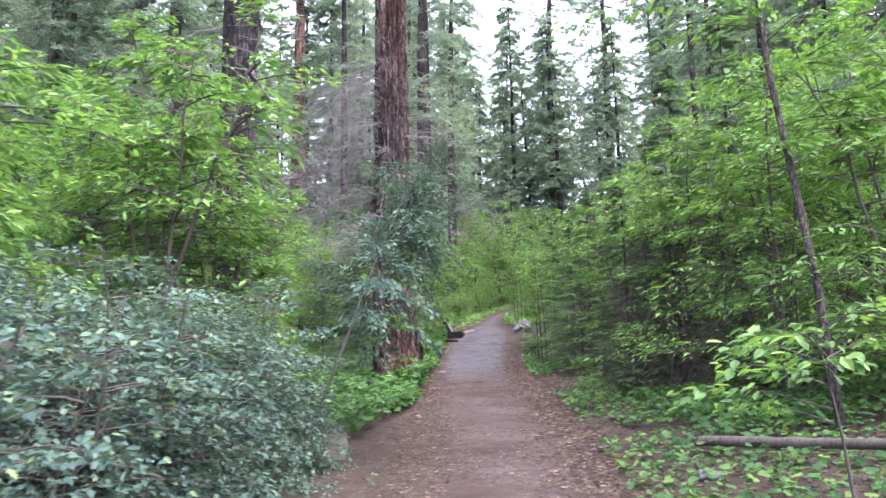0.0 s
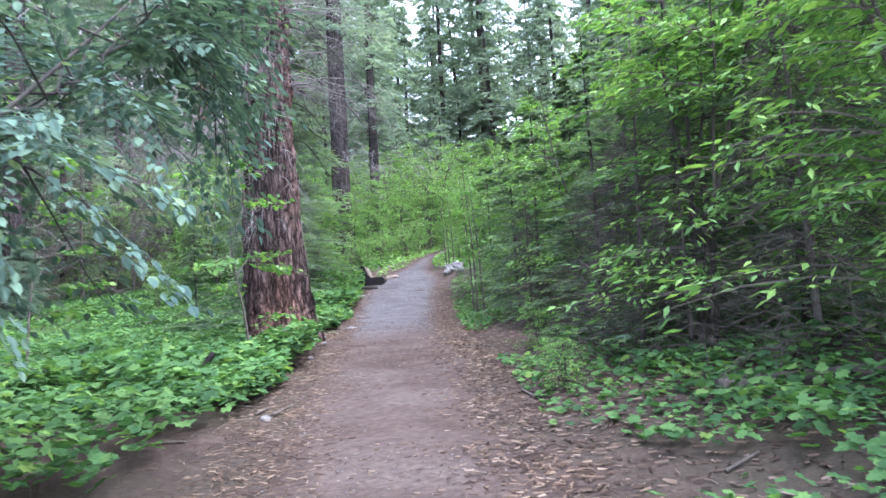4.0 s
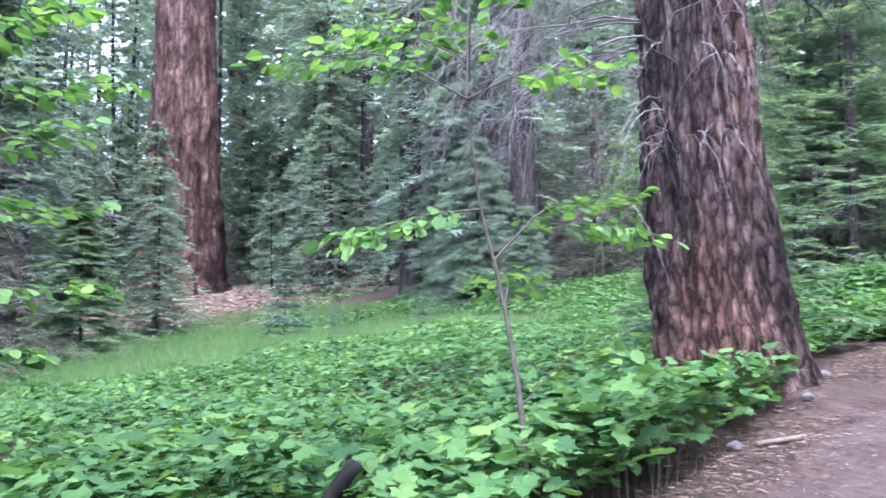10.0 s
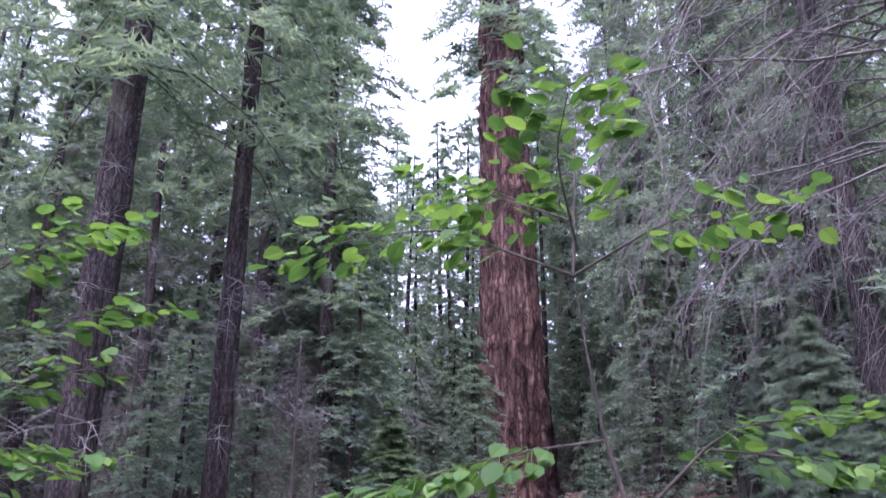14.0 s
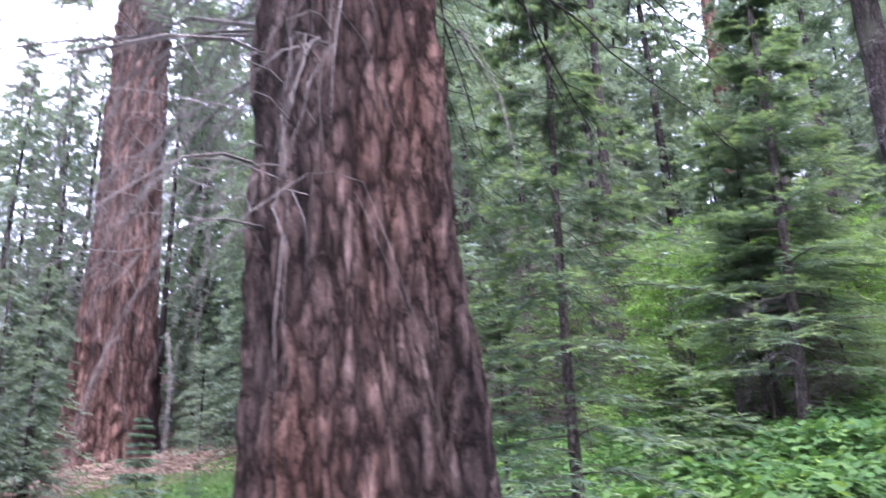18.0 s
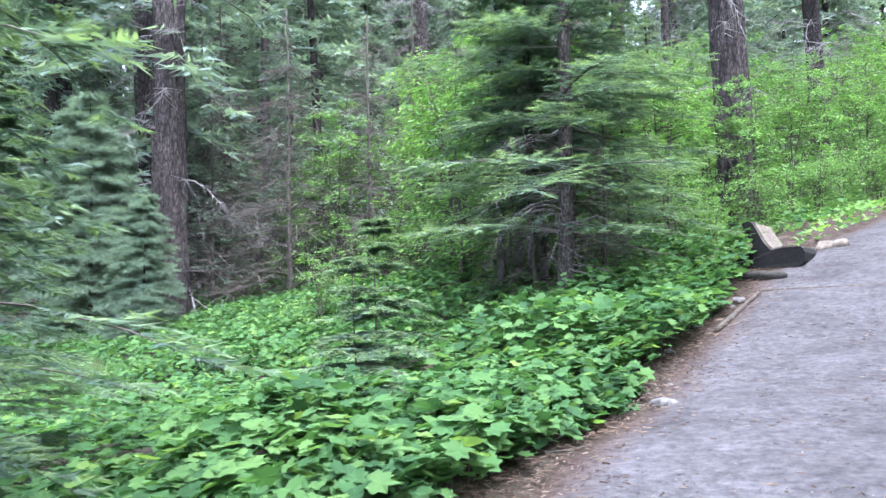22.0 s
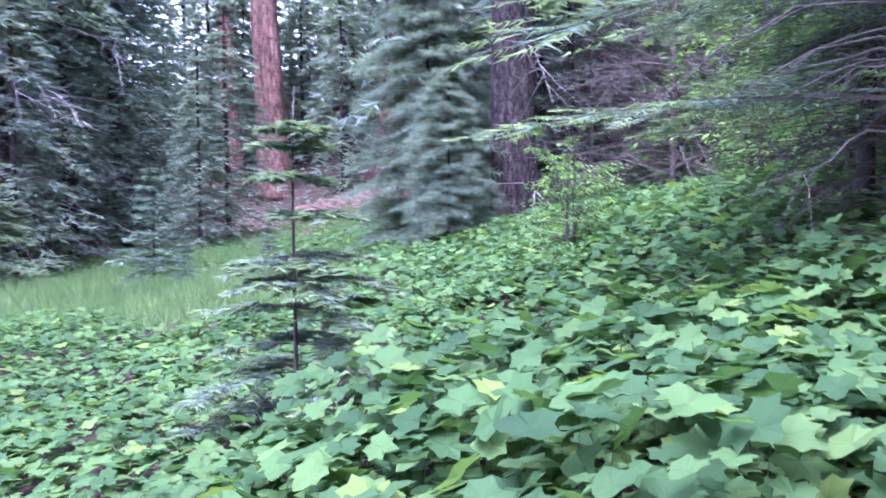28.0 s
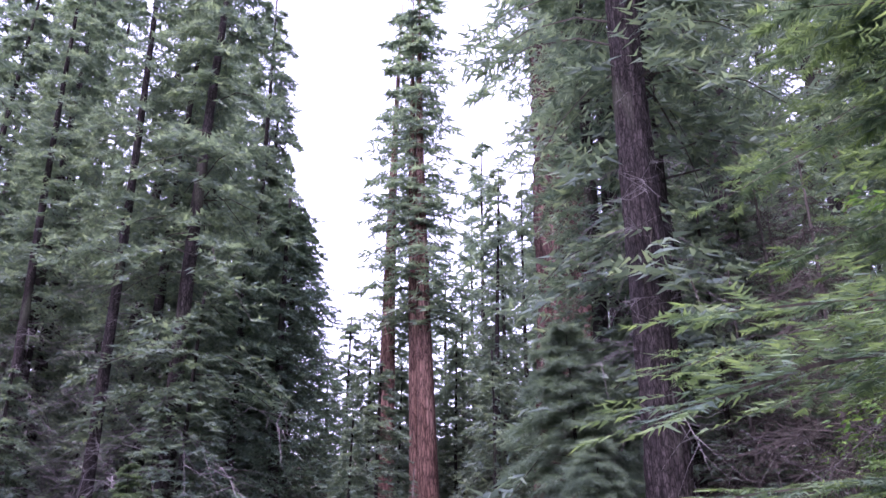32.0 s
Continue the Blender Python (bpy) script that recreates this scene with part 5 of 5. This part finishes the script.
# ---- logs, stones, litter ----
def rock(geo, size, seed, flat=0.6, n=14):
    th, ph = np.meshgrid(np.linspace(0, 2 * np.pi, n, endpoint=False), np.linspace(0.12, np.pi - 0.12, 8))
    d = np.stack([np.sin(ph) * np.cos(th), np.sin(ph) * np.sin(th), np.cos(ph)], -1)
    r = 1 + 0.5 * (value_noise(d[..., 0] * 1.7 + seed * 3.1, d[..., 1] * 1.7 + d[..., 2] * 2.3, seed) - 0.5) + 0.2 * (value_noise(d[..., 0] * 4 + seed, d[..., 1] * 4 - d[..., 2] * 4, seed + 1) - 0.5)
    v = (d * r[..., None] * size * [1, 0.75, flat]).reshape(-1, 3)
    m = 8
    i, j = np.meshgrid(np.arange(m - 1), np.arange(n), indexing="ij")
    p, q = (i * n + j).ravel(), (i * n + (j + 1) % n).ravel()
    v = np.concatenate([v, [v[:n].mean(0)], [v[-n:].mean(0)]])
    k = np.arange(n)
    f = np.concatenate([np.stack([p, p + n, q], -1), np.stack([q, p + n, q + n], -1), np.stack([np.full(n, m * n), k, (k + 1) % n], -1), np.stack([np.full(n, m * n + 1), (m - 1) * n + (k + 1) % n, (m - 1) * n + k], -1)])
    geo.add(v, f)


def stone(x, y, size, seed, label="pale grey granite stone at the trail's edge", lift=0.0, flat=0.6, group=""):
    g = Geo()
    rock(g, size, seed, flat)
    ob = new("stone", g.mesh("stone", STONE, True))
    ob.matrix_world = pose(x, y, gz(x, y) + size * flat * 0.45 + lift, 0, 0, seed * 47)
    return tagged(ob, label, "stone", group)


def log_thing(name, label, a, b, r, mat, sides=14, rough=0.12, seed=3, end_mat=None):
    a, b = np.array(a, float), np.array(b, float)
    ln = np.linalg.norm(b - a)
    root = new(name)
    root.location = a
    tagged(root, label, "log")
    u = np.linspace(0, 1, max(8, int(ln * 9)))
    g = Geo()
    pts = np.outer(u, b - a) + np.c_[np.zeros((len(u), 2)), 0.04 * r * np.sin(u * 9)]
    tube(g, pts, r * (1 - 0.15 * u), sides)
    v = g.v[0]
    v += rough * r * (value_noise(v[:, 0] * 9 + v[:, 2] * 13, v[:, 1] * 7 + v[:, 2] * 5, seed)[:, None] - 0.5) * unit(v - (b - a) * 0.5)
    part("log", g, mat, root, smooth=True)
    return root


# the charred log seat by the trail
bx, by = -0.85, 37.85
bz = gz(bx, by)
seat = thing("hewn_bench", bx, by, bz, "seat hewn from a charred black log with a pale worn face", "bench", rz=-3, s=0.9)
def hewn(prof, w, name, mat, label="", y0=0.0):
    """A slab with a given side outline, cut across in slices so that its face can be uneven."""
    n, k = len(prof), 7
    v = np.array([(x, y0 - w / 2 + w * j / (k - 1), z) for j in range(k) for x, z in prof])
    v += 0.03 * (np.stack([value_noise(v[:, 0] * 7, v[:, 1] * 6 + v[:, 2] * 8, s) for s in (1, 2, 3)], -1) - 0.5)
    f = [(j * n + i, j * n + (i + 1) % n, (j + 1) * n + (i + 1) % n) for j in range(k - 1) for i in range(n)] + [(j * n + i, (j + 1) * n + (i + 1) % n, (j + 1) * n + i) for j in range(k - 1) for i in range(n)]
    f += [(0, i + 1, i) for i in range(1, n - 1)] + [((k - 1) * n, (k - 1) * n + i, (k - 1) * n + i + 1) for i in range(1, n - 1)]
    g = Geo()
    g.add(v, f)
    part(name, g, mat, seat, label)
hewn([(-0.64, -0.1), (0.58, -0.1), (0.66, -0.02), (0.68, 0.14), (0.6, 0.25), (0.3, 0.24), (0.05, 0.22), (-0.2, 0.22), (-0.58, 0.2), (-0.66, 0.08)], 1.3, "body", CHAR, "charred black log body")
hewn([(-0.12, 0.17), (0.1, 0.19), (0.0, 0.36), (-0.12, 0.58), (-0.19, 0.74), (-0.27, 0.79), (-0.38, 0.75), (-0.33, 0.58), (-0.2, 0.34)], 1.3, "backrest", CHAR, "charred leaning back")
hewn([(0.09, 0.22), (0.14, 0.22), (0.04, 0.38), (-0.08, 0.6), (-0.15, 0.76), (-0.2, 0.77), (-0.13, 0.59), (-0.01, 0.37)], 1.22, "back_face", PALEWOOD, "pale worn hewn face")
hewn([(0.1, 0.225), (0.3, 0.25), (0.55, 0.265), (0.55, 0.285), (0.3, 0.275), (0.1, 0.25)], 1.24, "seat_face", PALEWOOD, "pale worn seat top")
for y0 in (-0.55, 0.5):
    hewn([(-0.64, 0.14), (-0.52, 0.14), (-0.27, 0.6), (-0.35, 0.64)], 0.12, "strut", CHAR, y0=y0)
log_thing("log", "short broken branch beside the log seat", (-1.3, 36.6, gz(-1.3, 36.6) + 0.1), (-0.5, 36.5, gz(-0.5, 36.5) + 0.07), 0.075, OAK_BARK, 12, 2.2, 5)
log_thing("log", "pale dry branch lying beyond the log seat", (-0.3, 38.7, gz(-0.3, 38.7) + 0.07), (0.18, 38.85, gz(0.18, 38.85) + 0.07), 0.11, PALEWOOD, 12, 1.3, 6)
log_thing("trail_timber", "thin weathered timber laid across the trail", (-0.7, 35.75, gz(-0.7, 35.75) + 0.03), (1.4, 35.6, gz(1.4, 35.6) + 0.06), 0.03, BARK_THIN, 8, 0.9, 7)
log_thing("trail_timber", "thin weathered timber along the trail's edge", (-0.85, 33.6, gz(-0.85, 33.6) + 0.03), (-0.7, 35.6, gz(-0.7, 35.6) + 0.04), 0.035, BARK_THIN, 8, 0.9, 8)
log_thing("fallen_log", "fallen grey-brown log on the bank", (3.95, 8.5, gz(3.95, 8.5) + 0.14), (5.4, 6.6, gz(5.4, 6.6) + 0.2), 0.055, BARK_THIN, 12, 0.9, 9)
log_thing("fallen_log", "fallen branch in the litter beneath the trees", (4.4, 12.2, gz(4.4, 12.2) + 0.06), (6.2, 11.3, gz(6.2, 11.3) + 0.1), 0.07, BARK_THIN, 10, 0.4, 10)
log_thing("stub", "black charred branch stub standing in the leaves", (-1.3, 16.2, gz(-1.3, 16.2) + 0.02), (-0.98, 16.42, gz(-0.98, 16.42) + 0.5), 0.05, CHAR, 9, 0.6, 11)
sawn = log_thing("sawn_log", "short sawn log with a pale cut end in the leaves", (-0.12, 8.95, gz(-0.12, 8.95) + 0.17), (-0.75, 9.9, gz(-0.75, 9.9) + 0.17), 0.25, OAK_BARK, 20, 0.25, 15)
g = Geo()
d = unit(np.array([-0.63, 0.95, 0.02]))
tube(g, [-0.015 * d, 0.03 * d], [0.235, 0.238], 20)
part("cut_end", g, PALEWOOD, sawn, "pale sawn end", smooth=False)
log_thing("stick", "dry stick at the cedar's foot", (0.0, 19.2, gz(0, 19.2) + 0.04), (0.2, 19.75, gz(0.2, 19.75) + 0.03), 0.02, PALEWOOD, 6, 0.3, 12)
for k in range(30):
    x, y = (rng.uniform(2.8, 6), rng.uniform(5, 32)) if k % 2 else (rng.uniform(-0.9, 0.9), rng.uniform(12, 36))
    if trail_left(y) + 0.05 < x < trail_right(y) - 0.1:
        x = trail_left(y) - 0.1
    a, ln = rng.uniform(0, 6.28), rng.uniform(0.25, 0.9)
    x2, y2 = x + ln * np.cos(a) * 0.5, y + ln * np.sin(a)
    log_thing("stick", "thin dry stick lying in the litter", (x, y, gz(x, y) + 0.02), (x2, y2, gz(x2, y2) + 0.03), rng.uniform(0.008, 0.018), BARK_THIN, 5, 0.3, k)
for k in range(16):
    stone(2.45 + rng.uniform(-0.3, 0.5), 39.3 + rng.uniform(-1.6, 2.2), rng.uniform(0.1, 0.24), k + 2, "pale granite boulder in a heap by the trail", rng.uniform(0, 0.16), 0.7, "heap of pale boulders")
stone(-0.27, 26.0, 0.2, 31, "flat pale stone set in the trail's edge", 0, 0.35)
stone(-0.55, 30.4, 0.14, 32, flat=0.4)
stone(-0.9, 35.2, 0.12, 33, flat=0.5)
stone(3.75, 7.3, 0.13, 34, "brown weathered stone in the litter", 0, 0.5)
for k in range(14):
    y = rng.uniform(12, 36)
    stone(trail_left(y) + rng.uniform(-0.25, 0.25), y, rng.uniform(0.03, 0.07), 40 + k, "small grey stone in the trail's edge")

# needle litter, chips and pebbles
def litter(name, label, n, xf, ys, size, mat, width, seed):
    r = np.random.default_rng(seed)
    y = r.uniform(ys[0], ys[1], n)
    x = xf(y, r)
    z = np.where((x > trail_left(y)) & (x < trail_right(y)), trail_height(y) + 0.018, ground_height(x, y) + 0.012)
    a = r.uniform(0, 6.283, n)
    g = Geo()
    tent = (np.array([(-0.5 * width, 0, 0), (0.5 * width, 0, 0), (0, 0, 0.5 * width), (-0.3 * width, 1, 0), (0.3 * width, 1, 0), (0, 1, 0.4 * width)], float), np.array([(0, 3, 2), (2, 3, 5), (1, 2, 4), (2, 5, 4)]))
    scatter(g, tent[0], tent[1], np.c_[x, y, z], np.c_[np.cos(a), np.sin(a), r.normal(0, 0.12, n)], np.c_[r.normal(0, 0.1, (n, 2)), np.ones(n)], size * r.uniform(0.4, 1.5, n))
    ob = tagged(new(name), label, "litter", kind="stuff")
    part("litter", g, mat, ob)


litter("twig_litter", "brown twigs and bark chips along the trail", 14000, lambda y, r: np.where(r.random(len(y)) < 0.5, trail_left(y) + r.normal(-0.15, 0.35, len(y)), trail_right(y) + r.normal(0.2, 0.4, len(y))), (6, 40), 0.06, LITTER, 0.12, 1)
litter("twig_litter", "dead leaves and twigs under the trees", 14000, lambda y, r: trail_right(y) + r.uniform(0.1, 4, len(y)), (3, 36), 0.06, LITTER, 0.3, 2)
litter("chip_litter", "small chips and needles on the trail", 5000, lambda y, r: trail_left(y) + (trail_right(y) - trail_left(y)) * r.random(len(y)), (6, 38), 0.035, LITTER, 0.3, 3)
litter("chip_litter", "brown leaf bits strewn on the grey trail", 4000, lambda y, r: trail_left(y) + (trail_right(y) - trail_left(y)) * r.beta(0.6, 0.9, len(y)), (18, 40), 0.022, LITTER, 0.4, 6)
litter("grit", "pale grit on the trail", 2500, lambda y, r: trail_left(y) + (trail_right(y) - trail_left(y)) * r.random(len(y)), (6, 40), 0.012, STONE, 0.8, 4)
litter("needle_duff", "pale brown needle litter round the giant sequoia", 26000, lambda y, r: r.uniform(-58, -27, len(y)) + 0.0 * y, (31, 49), 0.3, DUFF, 0.35, 8)
litter("leaf_litter", "pale brown dead leaves and twigs along the leaf bed", 12000, lambda y, r: trail_left(y) + r.normal(-0.05, 0.28, len(y)), (7, 38), 0.04, LITTER, 0.28, 9)
litter("leaf_litter", "brown dead leaves along the trail's bank", 9000, lambda y, r: trail_right(y) + r.normal(0.0, 0.3, len(y)), (3, 36), 0.05, LITTER, 0.35, 10)
